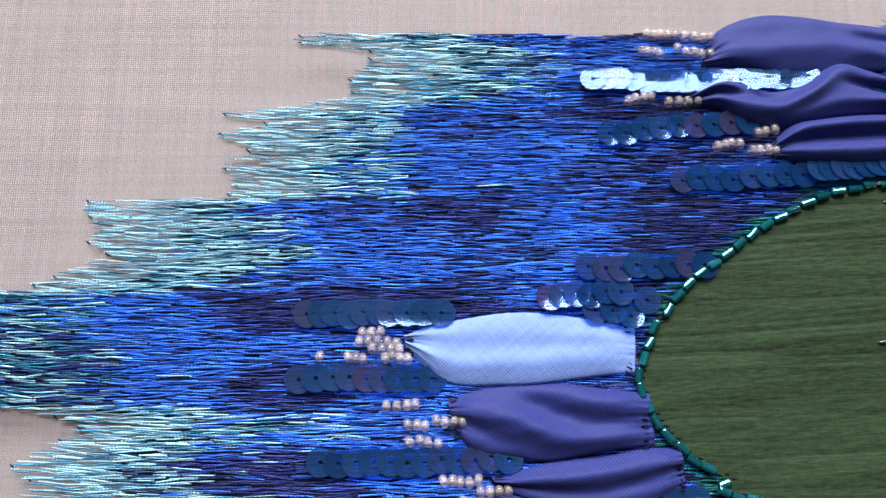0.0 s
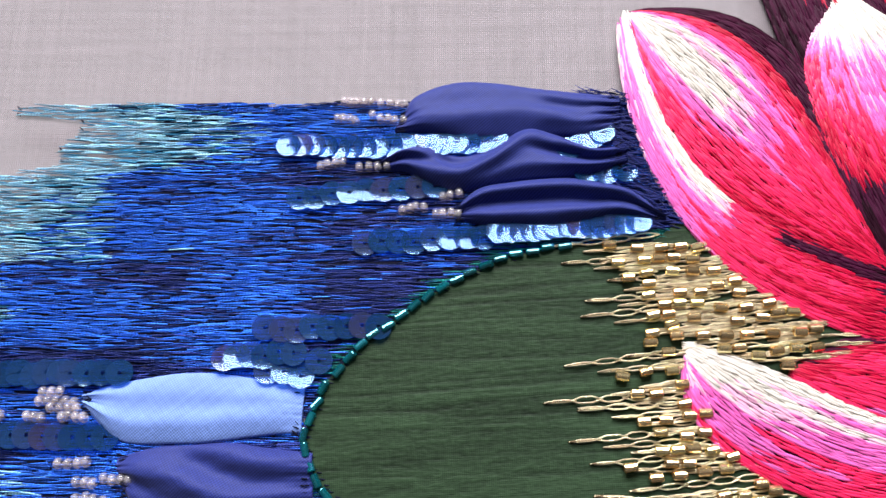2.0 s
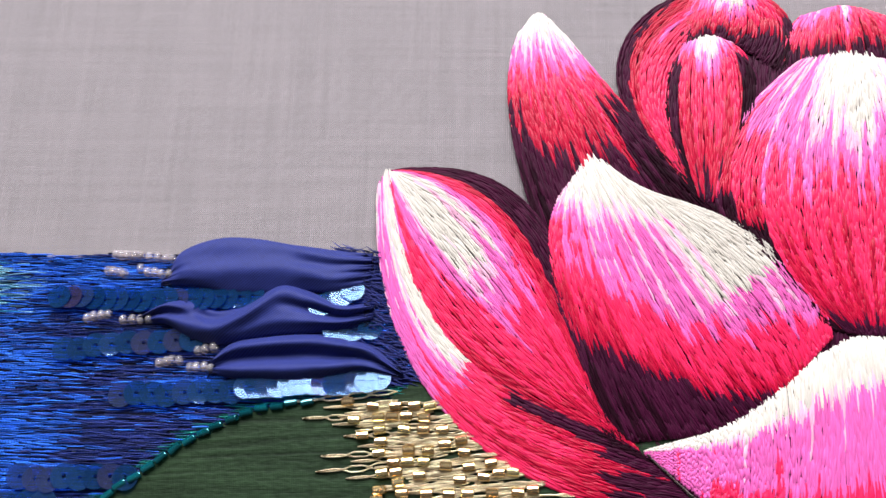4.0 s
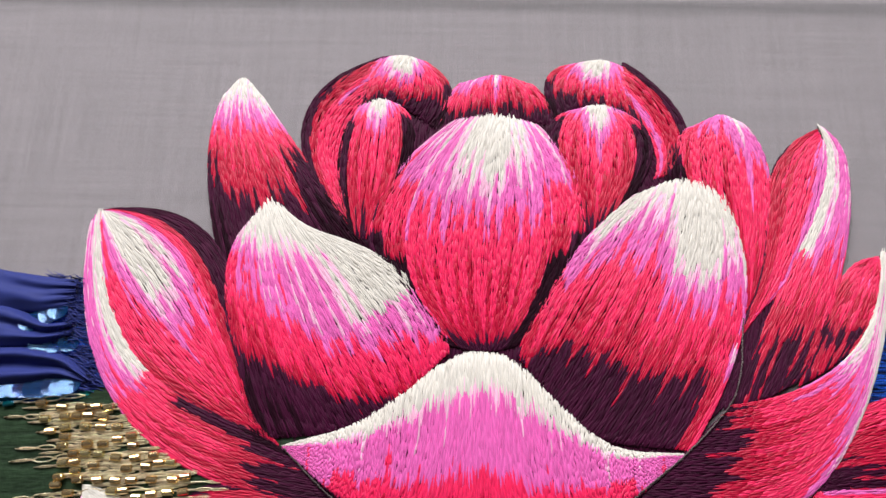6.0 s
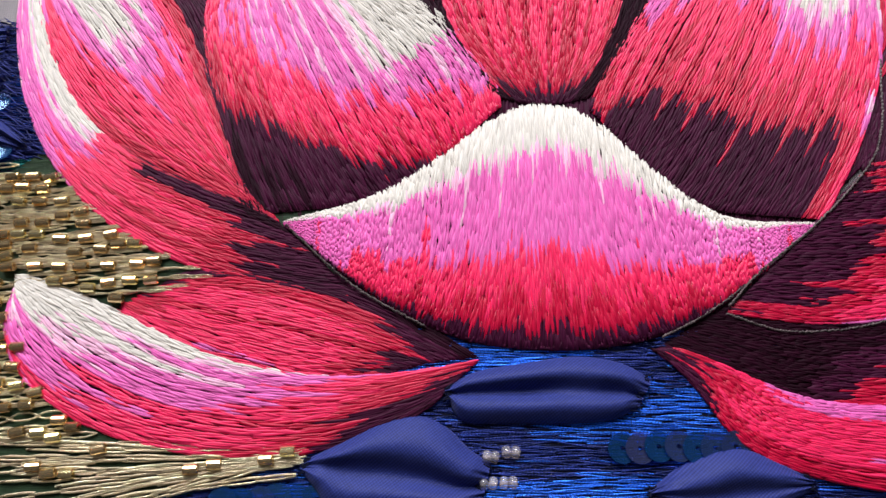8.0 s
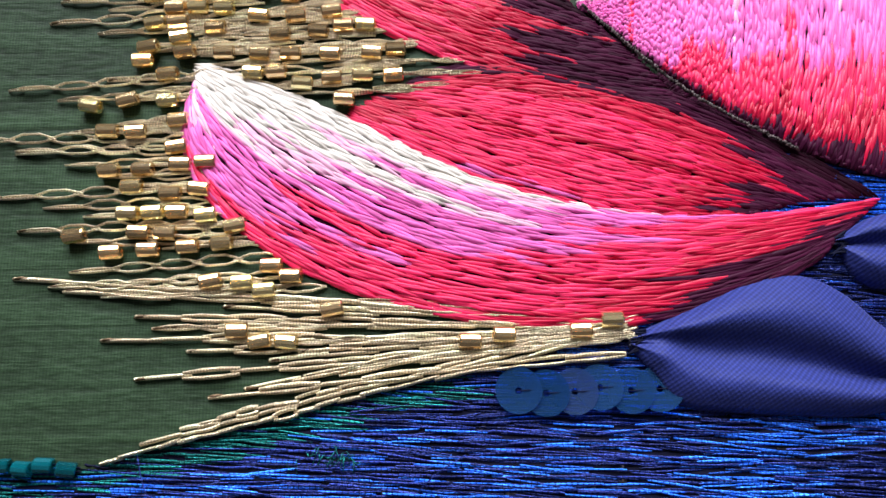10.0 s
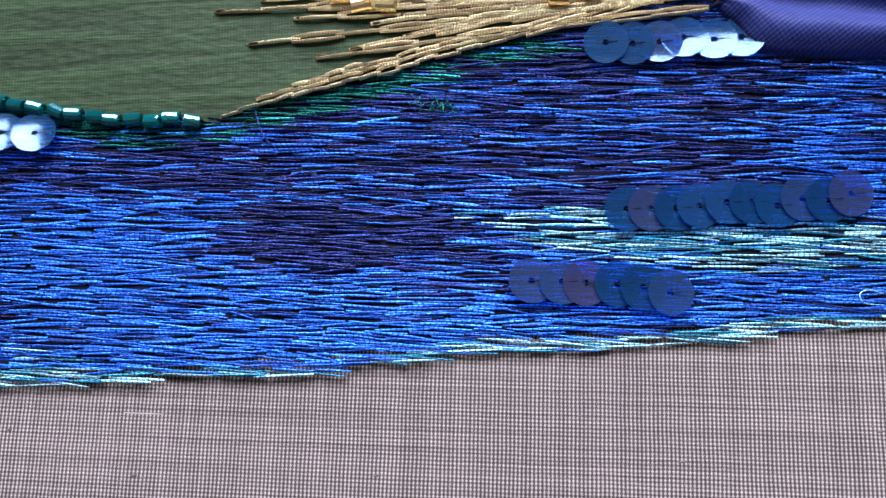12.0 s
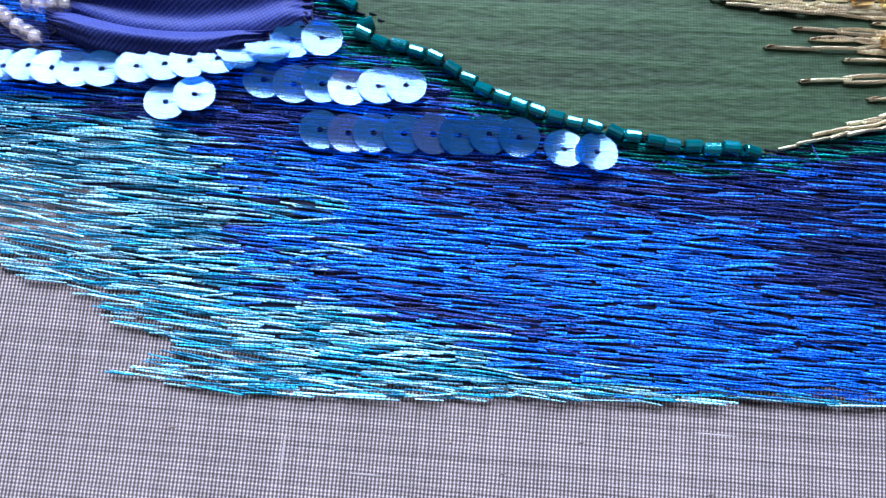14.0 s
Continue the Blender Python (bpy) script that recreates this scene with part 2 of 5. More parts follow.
def strands(name, line, width, height, mat, parent=None, label="", kind="stuff", blunt=0.45):
    """Many threads in one mesh: line is N x K x 3, each a low ridge with sunken ends."""
    line = np.asarray(line, float)
    n, k, _ = line.shape
    tang = np.gradient(line, axis=1)
    side = np.stack([-tang[..., 1], tang[..., 0], 0 * tang[..., 0]], -1)
    side /= np.linalg.norm(side, axis=-1, keepdims=True) + 1e-12
    prof = np.ones(k)
    prof[0] = prof[-1] = blunt
    w = np.asarray(width)[:, None, None] * prof[None, :, None] / 2
    h = np.asarray(height)[:, None] * prof[None, :]
    left, right, top = line + side * w, line - side * w, line.copy()
    top[..., 2] += h
    left[..., 2] -= h * 0.25
    right[..., 2] -= h * 0.25
    verts = np.stack([left, top, right], 2).reshape(-1, 3)
    base = np.arange(n)[:, None, None] * k * 3 + np.arange(k - 1)[None, :, None] * 3
    quad = np.concatenate([base + np.array([0, 3, 4, 1]), base + np.array([1, 4, 5, 2])], 1).reshape(-1, 4)
    data = bpy.data.meshes.new(name)
    data.vertices.add(len(verts))
    data.vertices.foreach_set("co", verts.ravel())
    data.loops.add(len(quad) * 4)
    data.loops.foreach_set("vertex_index", quad.ravel().astype(np.int32))
    data.polygons.add(len(quad))
    data.polygons.foreach_set("loop_start", np.arange(0, len(quad) * 4, 4, dtype=np.int32))
    data.polygons.foreach_set("use_smooth", [True] * len(quad))
    data.materials.append(mat)
    data.update(calc_edges=True)
    ob = new(name, data)
    if parent:
        ob.parent = parent
    return tagged(ob, label, kind=kind)


def spline(pts, s):
    """Points along a Catmull-Rom curve through pts at s in 0..1."""
    p = np.asarray(pts, float)
    p = np.vstack([2 * p[0] - p[1], p, 2 * p[-1] - p[-2]])
    x = np.clip(s, 0, 1) * (len(p) - 3)
    i = np.minimum(x.astype(int), len(p) - 4)
    f = (x - i)[..., None]
    a, b, c, d = p[i], p[i + 1], p[i + 2], p[i + 3]
    return 0.5 * (2 * b + (c - a) * f + (2 * a - 5 * b + 4 * c - d) * f ** 2 + (3 * b - a - 3 * c + d) * f ** 3)


def lattice(rows, s, u):
    """Place on a sheet given by rows of points from base to tip: s runs across, u from base to tip."""
    n = len(rows)
    out = 0
    for i in range(n):
        wgt = 1.0
        for j in range(n):
            if j != i:
                wgt = wgt * (u * (n - 1) - j) / (i - j)
        out = out + spline(rows[i], s) * wgt[..., None]
    return out * MM


# ---- cloth, frame, table and room ----
def box(name, x0, x1, y0, y1, z0, z1, mat, parent=None, bevel=0.0):
    bm = bmesh.new()
    bmesh.ops.create_cube(bm, size=1)
    for v in bm.verts:
        v.co = ((x0 + x1) / 2 + v.co.x * (x1 - x0), (y0 + y1) / 2 + v.co.y * (y1 - y0), (z0 + z1) / 2 + v.co.z * (z1 - z0))
    if bevel:
        bmesh.ops.bevel(bm, geom=bm.edges[:], offset=bevel, segments=3, affect="EDGES")
    ob = part(name, bm, mat, parent)
    ob.data.polygons.foreach_set("use_smooth", [bool(bevel)] * len(ob.data.polygons))
    return ob


def cloth_height(x, y):
    ridge = np.exp(-((y - RIDGE) / 0.0026) ** 2) * 0.0014
    return ridge + 0.00012 * np.sin(x * 55 + y * 20) - 0.0003


RIDGE = 100.6 * MM
gx, gy = np.linspace(-0.46, 0.42, 120), np.r_[np.linspace(-0.26, RIDGE - 0.008, 60), np.linspace(RIDGE - 0.006, RIDGE + 0.008, 30), np.linspace(RIDGE + 0.01, 0.24, 12)]
GX, GY = np.meshgrid(gx, gy)
cv = np.stack([GX, GY, cloth_height(GX, GY)], -1).reshape(-1, 3)
nx = len(gx)
cf = [(r * nx + c, r * nx + c + 1, (r + 1) * nx + c + 1, (r + 1) * nx + c) for r in range(len(gy) - 1) for c in range(nx - 1)]
cloth = mesh_object("ground_cloth", cv, cf, LINEN)
tagged(cloth, "sheer grey lilac woven organza stretched tight in a wooden frame", "fabric")

embroidery_frame = tagged(new("embroidery_frame"), "pale wooden embroidery frame holding the stretched cloth", "frame")
box("bar", -0.5, 0.46, 0.205, 0.245, -0.022, -0.001, WOOD, embroidery_frame, 0.004)
box("bar", -0.5, 0.46, -0.265, -0.225, -0.022, -0.001, WOOD, embroidery_frame, 0.004)
box("side_bar", -0.47, -0.44, -0.225, 0.205, -0.03, -0.002, WOOD, embroidery_frame, 0.003)
box("side_bar", 0.40, 0.43, -0.225, 0.205, -0.03, -0.002, WOOD, embroidery_frame, 0.003)
# Unseen sheet added beneath the weave so the upper cloth comes out lighter.
paper = tagged(box("unseen_backing", -0.43, 0.39, -0.098, 0.20, -0.0052, -0.0042, PALE_BACKING), "unseen pale grey sheet added to lighten the upper part of the sheer cloth", "paper")
# Out of view; its dark top keeps the lower cloth dark through the weave.
table = tagged(new("table"), "dark stained wooden work table under the frame", "table")
box("tabletop", -0.8, 0.8, -0.5, 0.5, -0.06, -0.0305, DARK_WOOD, table, 0.004)
for tx in (-0.74, 0.74):
    for ty in (-0.44, 0.44):
        box("leg", tx - 0.03, tx + 0.03, ty - 0.03, ty + 0.03, -0.78, -0.0605, DARK_WOOD, table, 0.003)
# Unseen room added around the table to shape the fill and the reflections.
tagged(box("floor", -2, 2, -2, 1, -0.83, -0.78, BOARDS), "brown wooden floor", "floor", kind="structure")
tagged(box("ceiling", -2, 2, -2, 1, 1.75, 1.85, PLASTER), "unseen grey plaster ceiling, added to close the room", "ceiling", kind="structure")
for nm, b in (("wall_west", (-2.1, -2, -2, 1)), ("wall_east", (2, 2.1, -2, 1)), ("wall_south", (-2.1, 2.1, -2.1, -2))):
    tagged(box(nm, *b, -0.78, 1.75, PLASTER), "unseen grey plaster wall, added to close the room", "wall", kind="structure")
wall_north = tagged(new("wall_north"), "unseen grey plaster wall, added with a wide opening for the window light", "wall", kind="structure")
for b in ((-2.1, -0.9, 1, 1.1, -0.78, 1.75), (0.5, 2.1, 1, 1.1, -0.78, 1.75), (-0.9, 0.5, 1, 1.1, -0.78, 0.45), (-0.9, 0.5, 1, 1.1, 1.55, 1.75)):
    box("wall_piece", *b, PLASTER, wall_north)


# ---- the lotus: silk petals in long-and-short stitch ----
lotus = tagged(new("embroidered_lotus"), "large pink and crimson lotus flower embroidered in silk on the cloth", "embroidery")
SHADES = ("deep", "maroon", "red", "coral", "pink", "blush", "cream")
rng = np.random.default_rng(7)


def petal(rows, shade, z, dome, label, pitch=0.40, length=4.6, flat=0.5, tuck=0.4, ragged=1.0):
    """A padded petal; shade(s, u) gives -1 (nearly black) over 0 (maroon) to 4 (cream)."""
    def place(s, u):
        p = lattice(rows, s, u)
        e = np.clip(4 * s * (1 - s), 0, 1) ** flat * np.clip(1 - (2 * u - 1) ** 6, 0, 1)
        e = e * (tuck + (1 - tuck) * np.clip(u / 0.5, 0, 1))
        return np.concatenate([p, (0.65 * z + 0.55 * dome * e)[..., None] * MM], -1)

    S, U = np.meshgrid(np.linspace(0, 1, 17), np.linspace(0, 1, 21))
    grid = place(S, U)
    top = grid.copy()
    top[..., 2] -= 0.12 * MM
    low = grid.copy()
    low[..., 2] = -0.2 * MM
    verts = np.concatenate([top.reshape(-1, 3), low.reshape(-1, 3)])
    off = 17 * 21
    faces = [(r * 17 + c, r * 17 + c + 1, (r + 1) * 17 + c + 1, (r + 1) * 17 + c) for r in range(20) for c in range(16)]
    rim = [c for c in range(17)] + [r * 17 + 16 for r in range(1, 21)] + [20 * 17 + c for c in range(15, -1, -1)] + [r * 17 for r in range(19, 0, -1)]
    faces += [(rim[i], rim[(i + 1) % len(rim)], rim[(i + 1) % len(rim)] + off, rim[i] + off) for i in range(len(rim))]
    body = mesh_object("petal", verts, faces, SHADED_PAD, lotus, label)
    d = np.linalg.norm(np.diff(grid, axis=1), axis=-1).sum(1) / MM
    run = np.linalg.norm(np.diff(grid, axis=0), axis=-1).sum(0).max() / MM
    cols = int(max(d.max(), 4) / pitch)
    us = np.linspace(0, 1, 21)
    got_s, got_a, got_b = [], [], []
    for layer in range(2):
        for c in range(cols):
            if layer and rng.random() < 0.45:
                continue
            s = (c + rng.uniform(0.1, 0.9)) / cols
            u = -rng.uniform(0, length / run)
            while u < 0.985:
                step = length * rng.uniform(0.6, 1.35) / run
                a, b = max(u - 0.22 * step, 0), min(u + step, 1.0 + rng.uniform(-0.004, 0.012))
                here = np.interp((a + b) / 2, us, d) / cols
                if b > 0.01 and (rng.random() < 0.5 + here / pitch):
                    got_s.append(s)
                    got_a.append(a)
                    got_b.append(b)
                u += step
    s, a, b = map(np.array, (got_s, got_a, got_b))
    drift = rng.normal(0, 0.30, len(s)) / np.interp((a + b) / 2, us, d)
    f = np.linspace(0, 1, 4)[None, :]
    uu = a[:, None] + (b - a)[:, None] * f
    ss = np.clip(s[:, None] * 1.03 - 0.015 + drift[:, None] * (f - 0.5), -0.015, 1.015)
    line = place(ss, uu)
    line[..., 2] += rng.uniform(-0.05, 0.22, (len(s), 1)) * MM
    line[:, 1:3, 2] += 0.06 * MM
    line[:, 0, 2] -= 0.12 * MM
    line[:, 3, 2] -= 0.12 * MM
    mid_s, mid_u = s, (a + b) / 2
    ph = rng.uniform(0, 6.28, 3)
    jag = ragged * 0.20 * np.sin(mid_s * cols * 0.55 + ph[0]) + ragged * 0.20 * np.sin(mid_s * cols * 0.9 + ph[1]) + 0.16 * np.sin(mid_s * cols * 0.23 + ph[2])
    tone = shade(mid_s, mid_u) + jag + rng.normal(0, 0.09, len(s))
    tone = np.digitize(tone, (-0.85, 0.5, 1.5, 2.5, 3.25, 3.65))
    for i, nm in enumerate(SHADES):
        pick = tone == i
        if pick.any():
            k = int(pick.sum())
            strands(nm + "_stitches", line[pick], rng.uniform(0.42, 0.64, k) * MM, rng.uniform(0.18, 0.32, k) * MM, SILK[nm], body)
    return body


def ramp(v, *stops):
    """Shade by stops (place, shade) along v."""
    return np.interp(v, [p for p, _ in stops], [q for _, q in stops])


def bell(v, at, wide):
    return np.exp(-((v - at) / wide) ** 2)


def front_shade(s, u):
    """Maroon foot, coral, pink and a cream edge in the middle; plain pink towards both points."""
    w = np.clip(1.3 * bell(s, 0, 0.18) + 1.3 * bell(s, 1, 0.15), 0, 1) * (u > 0.05)
    body = ramp(u, (0, -0.5), (0.06, 0.15), (0.15, 1.1), (0.36, 1.9), (0.47, 2.8), (0.80, 3.0))
    return body * (1 - w) + 2.85 * w + ramp(u, (0.79, 0), (0.88, 1.3))


# dark stitched ground that shows between the petals, then back petals first, front petals last and higher
petal([[(-57.7, -15.6), (-28.7, -35.7), (1.8, -41.5), (31.9, -35.2), (59.7, -9.5)], [(-61.3, 17.6), (-29.1, 14.8), (1.2, 12.1), (31.2, 15.1), (70.2, 18.1)], [(-43.2, 54.7), (-23.0, 63.0), (3.6, 62.1), (30.0, 62.1), (49.7, 49.9)]],
      lambda s, u: -0.2 + 0 * s, 0.1, 0.25, "dark maroon stitched ground between the petals", tuck=1.0)
petal([[(58.2, -12.2), (64.3, -9.5), (73.7, -6.1)], [(63.2, 8.2), (68.8, 11.0), (85.1, 12.5)], [(69.8, 28.4), (73.4, 29.9), (82.9, 28.4)]],
      lambda s, u: -0.2 + 0 * s, 0.1, 0.25, "dark maroon stitched ground between the side petals", tuck=1.0)
petal([[(57.0, -43.0), (61.0, -40.0), (66.0, -37.5)], [(66.0, -41.0), (70.0, -36.5), (73.5, -31.5)], [(80.0, -34.0), (82.0, -29.5), (84.0, -24.5)]],
      lambda s, u: -0.2 + 0 * s, 0.1, 0.25, "dark maroon stitched ground under the lower side petals", tuck=1.0)
petal([[(-64.9, -32.3), (-46.7, -34.6), (-25.8, -41.7)], [(-59.8, -31.7), (-41.8, -32.1), (-20.9, -39.3)], [(-50.3, -23.4), (-38.2, -28.3), (-18.6, -35.6)]],
      lambda s, u: -0.2 + 0 * s, 0.1, 0.25, "dark maroon stitched ground under the side petals", tuck=1.0)
petal([[(-35.1, 31.9), (-32.9, 30.8), (-31.1, 30.2)], [(-48.1, 53.9), (-42.9, 51.5), (-37.6, 49.1)], [(-44.1, 71.1), (-39.3, 66.7), (-34.2, 63.8)], [(-26.9, 81.8), (-24.9, 78.6), (-23.8, 74.8)]],
      lambda s, u: ramp(s, (0, -0.4), (0.25, 0.6), (0.45, 2.2), (0.9, 1.6)) + 0.8 * (u - 0.5), 0.5, 1.4, "crimson outer bud petal with a maroon rim")
petal([[(-35.7, 64.6), (-24.7, 67.2), (-12.2, 59.3)], [(-35.4, 71.1), (-23.5, 73.4), (-8.7, 71.0)], [(-29.1, 81.1), (-22.0, 82.1), (-16.5, 80.4)]],
      lambda s, u: ramp(u, (0, -0.3), (0.3, 0.2), (0.45, 1.2), (0.75, 2.3), (1, 3)) + 2.3 * bell(s, 0.5, 0.2) * u - 1.2 * (s > 0.9), 0.6, 1.4, "crimson bud cap with a pale tip")
petal([[(-33.1, 29.3), (-30.2, 28.4), (-27.5, 30.8)], [(-38.2, 50.7), (-28.3, 50.7), (-17.9, 53.4)], [(-32.9, 67.0), (-27.8, 69.0), (-23.2, 67.0)]],
      lambda s, u: ramp(u, (0, 0.2), (0.3, 1.2), (0.7, 1.4), (0.9, 2.3), (1, 3.2)) + 2.5 * bell(s, 0.45, 0.19) * u * u - 2.2 * (abs(s - 0.48) > 0.34) * (u < 0.82), 0.9, 1.5, "small crimson bud petal with a cream tip")
petal([[(44.5, 46.7), (46.4, 47.1), (47.9, 48.0)], [(45.0, 55.5), (49.0, 57.2), (54.1, 59.9)], [(40.4, 65.4), (44.2, 68.2), (48.1, 72.1)], [(34.6, 74.4), (36.5, 77.8), (38.1, 80.9)]],
      lambda s, u: ramp(s, (0, 1.6), (0.2, 3.0), (0.4, 1.4), (0.75, 1), (0.85, -0.3)) + 0.3 * (u - 0.5), 0.5, 1.4, "crimson outer bud petal with a maroon rim")
petal([[(19.0, 62.1), (28.7, 66.6), (44.9, 53.9)], [(16.7, 73.9), (28.9, 73.4), (41.4, 68.8)], [(22.3, 79.6), (31.4, 81.6), (37.3, 79.9)]],
      lambda s, u: ramp(u, (0, -0.3), (0.3, 0.2), (0.45, 1.2), (0.75, 2.3), (1, 3)) + 2.3 * bell(s, 0.5, 0.2) * u - 1.2 * (s < 0.1), 0.6, 1.4, "crimson bud cap with a pale tip")
petal([[(25.6, 32.8), (28.3, 31.0), (31.9, 33.6)], [(17.0, 56.3), (30.4, 50.7), (44.5, 53.9)], [(24.2, 65.9), (30.9, 68.3), (36.3, 66.2)]],
      lambda s, u: ramp(u, (0, 0.0), (0.2, 0.9), (0.7, 1.5), (0.9, 2.3), (1, 3.2)) + 2.6 * bell(s, 0.48, 0.2) * u * u - 2.2 * (abs(s - 0.48) > 0.36) * (u < 0.80), 0.9, 1.5, "small crimson bud petal with a cream tip")
petal([[(-12.5, 58.8), (3.6, 61.6), (18.3, 61.6)], [(-11.0, 67.1), (3.5, 69.3), (17.6, 67.9)], [(-6.2, 73.9), (3.5, 76.5), (12.8, 73.9)]],
      lambda s, u: ramp(u, (0, -0.4), (0.3, 0.1), (0.45, 1.2), (1, 2.2)) + 1.2 * bell(s, 0.2, 0.2) * u + 1.6 * bell(s, 0.5, 0.05) * u, 0.5, 1.2, "crimson rounded back petal with a maroon base")
petal([[(-65.6, 19.1), (-48.7, 17.7), (-27.6, 25.9)], [(-72.6, 49.0), (-60.1, 47.4), (-46.4, 49.9)], [(-70.2, 69.8), (-65.8, 74.2), (-60.1, 68.7)]],
      lambda s, u: ramp(u, (0, -0.4), (0.28, 0.0), (0.42, 1.0), (0.62, 1.7), (0.78, 3), (0.9, 3.7), (1, 4.2)) - 0.9 * (s > 0.8) * (u < 0.6) - 0.7 * bell(s, 0, 0.2) * (u < 0.6), 0.7, 1.8, "pointed pink side petal with a cream tip")
petal([[(62.4, 11.7), (64.8, 11.3), (67.1, 15.2)], [(47.4, 47.5), (62.5, 46.0), (74.5, 43.9)], [(56.6, 61.9), (63.1, 65.5), (69.2, 62.9)]],
      lambda s, u: ramp(u, (0, 0.6), (0.3, 1.3), (0.6, 1.9), (0.8, 2.4), (1, 3.1)) + ramp(s, (0, -0.3), (0.4, -0.2), (0.7, 0.5), (1, 0.5)) - 2.4 * (s < 0.34 - 0.3 * u) * (u < 0.72), 0.6, 1.8, "rounded crimson side petal shading to pink")
petal([[(62.8, 6.8), (63.9, 6.2), (66.4, 11.0)], [(71.3, 29.1), (74.4, 26.2), (79.6, 25.4)], [(74.6, 47.6), (81.3, 45.5), (88.2, 45.2)], [(87.9, 61.6), (88.8, 59.9), (89.5, 58.0)]],
      lambda s, u: ramp(s, (0, 0.3), (0.25, 1.1), (0.6, 2.2), (0.85, 2.6), (1, 3.1)) + 0.9 * (u - 0.5), 0.6, 1.2, "inner half of a folded pink petal")
petal([[(60.2, -11.5), (67.5, -9.5), (75.1, -5.5)], [(76.4, 21.8), (81.7, 17.4), (87.7, 16.8)], [(87.8, 44.4), (91.7, 43.3), (94.5, 44.0)], [(88.7, 62.9), (89.9, 61.9), (91.1, 59.9)]],
      lambda s, u: ramp(u, (0, 0.1), (0.18, 0.5), (0.27, 1.5), (0.42, 2.3), (0.56, 3.0), (1, 3.1)) + 1.6 * bell(s, 0.05, 0.22) * (u > 0.42), 0.8, 1.5, "outer half of a folded pink petal with a cream fold")
petal([[(76.3, -6.1), (83.4, -2.1), (89.8, 2.5)], [(87.8, 18.2), (92.0, 13.9), (97.3, 13.7)], [(97.4, 26.1), (99.2, 26.7), (100.0, 25.2)]],
      lambda s, u: ramp(u, (0, 0.2), (0.25, 0.7), (0.5, 1.6), (1, 2.0)) + 0.4 * np.sin(u * 20), 0.6, 1.2, "inner crimson half of a folded petal")
petal([[(78.0, -31.1), (83.1, -24.8), (86.1, -21.0)], [(92.6, -29.1), (93.9, -19.7), (94.1, -9.3)], [(139.0, -27.5), (140.3, -15.5), (136.4, -3.7)]],
      lambda s, u: ramp(s, (0, 0.3), (0.35, 0.7), (0.6, 1.2), (1, 1.9)) + 1.4 * (u - 0.5), 0.5, 1.2, "crimson and maroon lower side petal")
petal([[(63.9, -40.9), (71.9, -35.4), (78.0, -30.5)], [(85.4, -45.4), (87.7, -37.7), (91.4, -29.1)], [(137.3, -46.0), (139.4, -36.6), (139.2, -26.6)]],
      lambda s, u: ramp(u, (0, 0.3), (0.25, 1.4), (1, 2.3)) + ramp(s, (0, -0.3), (0.6, 0.1), (1, 1.3)), 0.7, 1.4, "crimson lower side petal with a pink upper edge")
petal([[(18.5, -44.7), (22.8, -41.9), (27.8, -37.2)], [(38.0, -52.2), (40.6, -46.5), (45.0, -38.2)], [(56.3, -55.1), (58.3, -47.4), (64.8, -38.9)], [(102.5, -54.9), (103.4, -46.2), (104.7, -35.6)]],
      lambda s, u: ramp(s, (0, -0.7), (0.3, -1.4), (1, -1.6)) + 2.6 * ramp(u, (0.42, 0), (0.62, 0.9), (0.85, 1)) * ramp(s, (0, 1), (0.55, 0.7), (0.8, 0)), 0.4, 0.8, "very dark maroon petal in the shade of the flower")
petal([[(17.4, -45.1), (19.3, -45.1), (21.6, -44.9)], [(28.2, -57.3), (32.6, -54.3), (38.5, -51.9)], [(43.8, -66.1), (47.5, -60.2), (54.8, -54.4)], [(97.9, -70.9), (99.8, -62.3), (101.7, -53.9)]],
      lambda s, u: ramp(u, (0, 0), (0.12, 0.6), (0.3, 1.6), (0.7, 2), (1, 2.6)) + ramp(s, (0, -1.2), (0.25, -0.2), (0.7, 0.2), (1, 1)), 0.8, 1.8, "crimson lower petal with a pale pink upper edge")
petal([[(-29.3, -50.2), (-20.1, -47.9), (-12.0, -46.9)], [(-51.2, -49.3), (-44.5, -41.6), (-41.5, -32.7)], [(-75.3, -39.1), (-70.1, -36.2), (-64.4, -32.9)]],
      lambda s, u: ramp(u, (0, 0), (0.14, 0.5), (0.28, 1.5), (0.6, 1.9), (0.85, 1.6), (1, 1.0)) - ramp(s, (0, -0.2), (0.65, 0), (0.8, 1.0), (1, 1.8)), 0.5, 1.4, "crimson inner half of the lower folded petal")
petal([[(-18.9, -54.0), (-14.9, -50.1), (-12.0, -47.3)], [(-51.5, -63.5), (-49.5, -55.7), (-46.7, -49.2)], [(-82.7, -55.3), (-76.4, -47.4), (-70.1, -41.2)], [(-92.3, -36.1), (-92.4, -34.4), (-92.0, -33.0)]],
      lambda s, u: ramp(u, (0, -0.2), (0.13, 0.4), (0.24, 1.7), (0.42, 2.4), (0.65, 2.9), (0.85, 3.4), (1, 4)) + ramp(s, (0, -1.0), (0.25, -0.3), (0.5, 0.3), (0.8, 0.8), (1, 1.7)), 1.0, 2.2, "lower pink petal with a cream tip and fold")
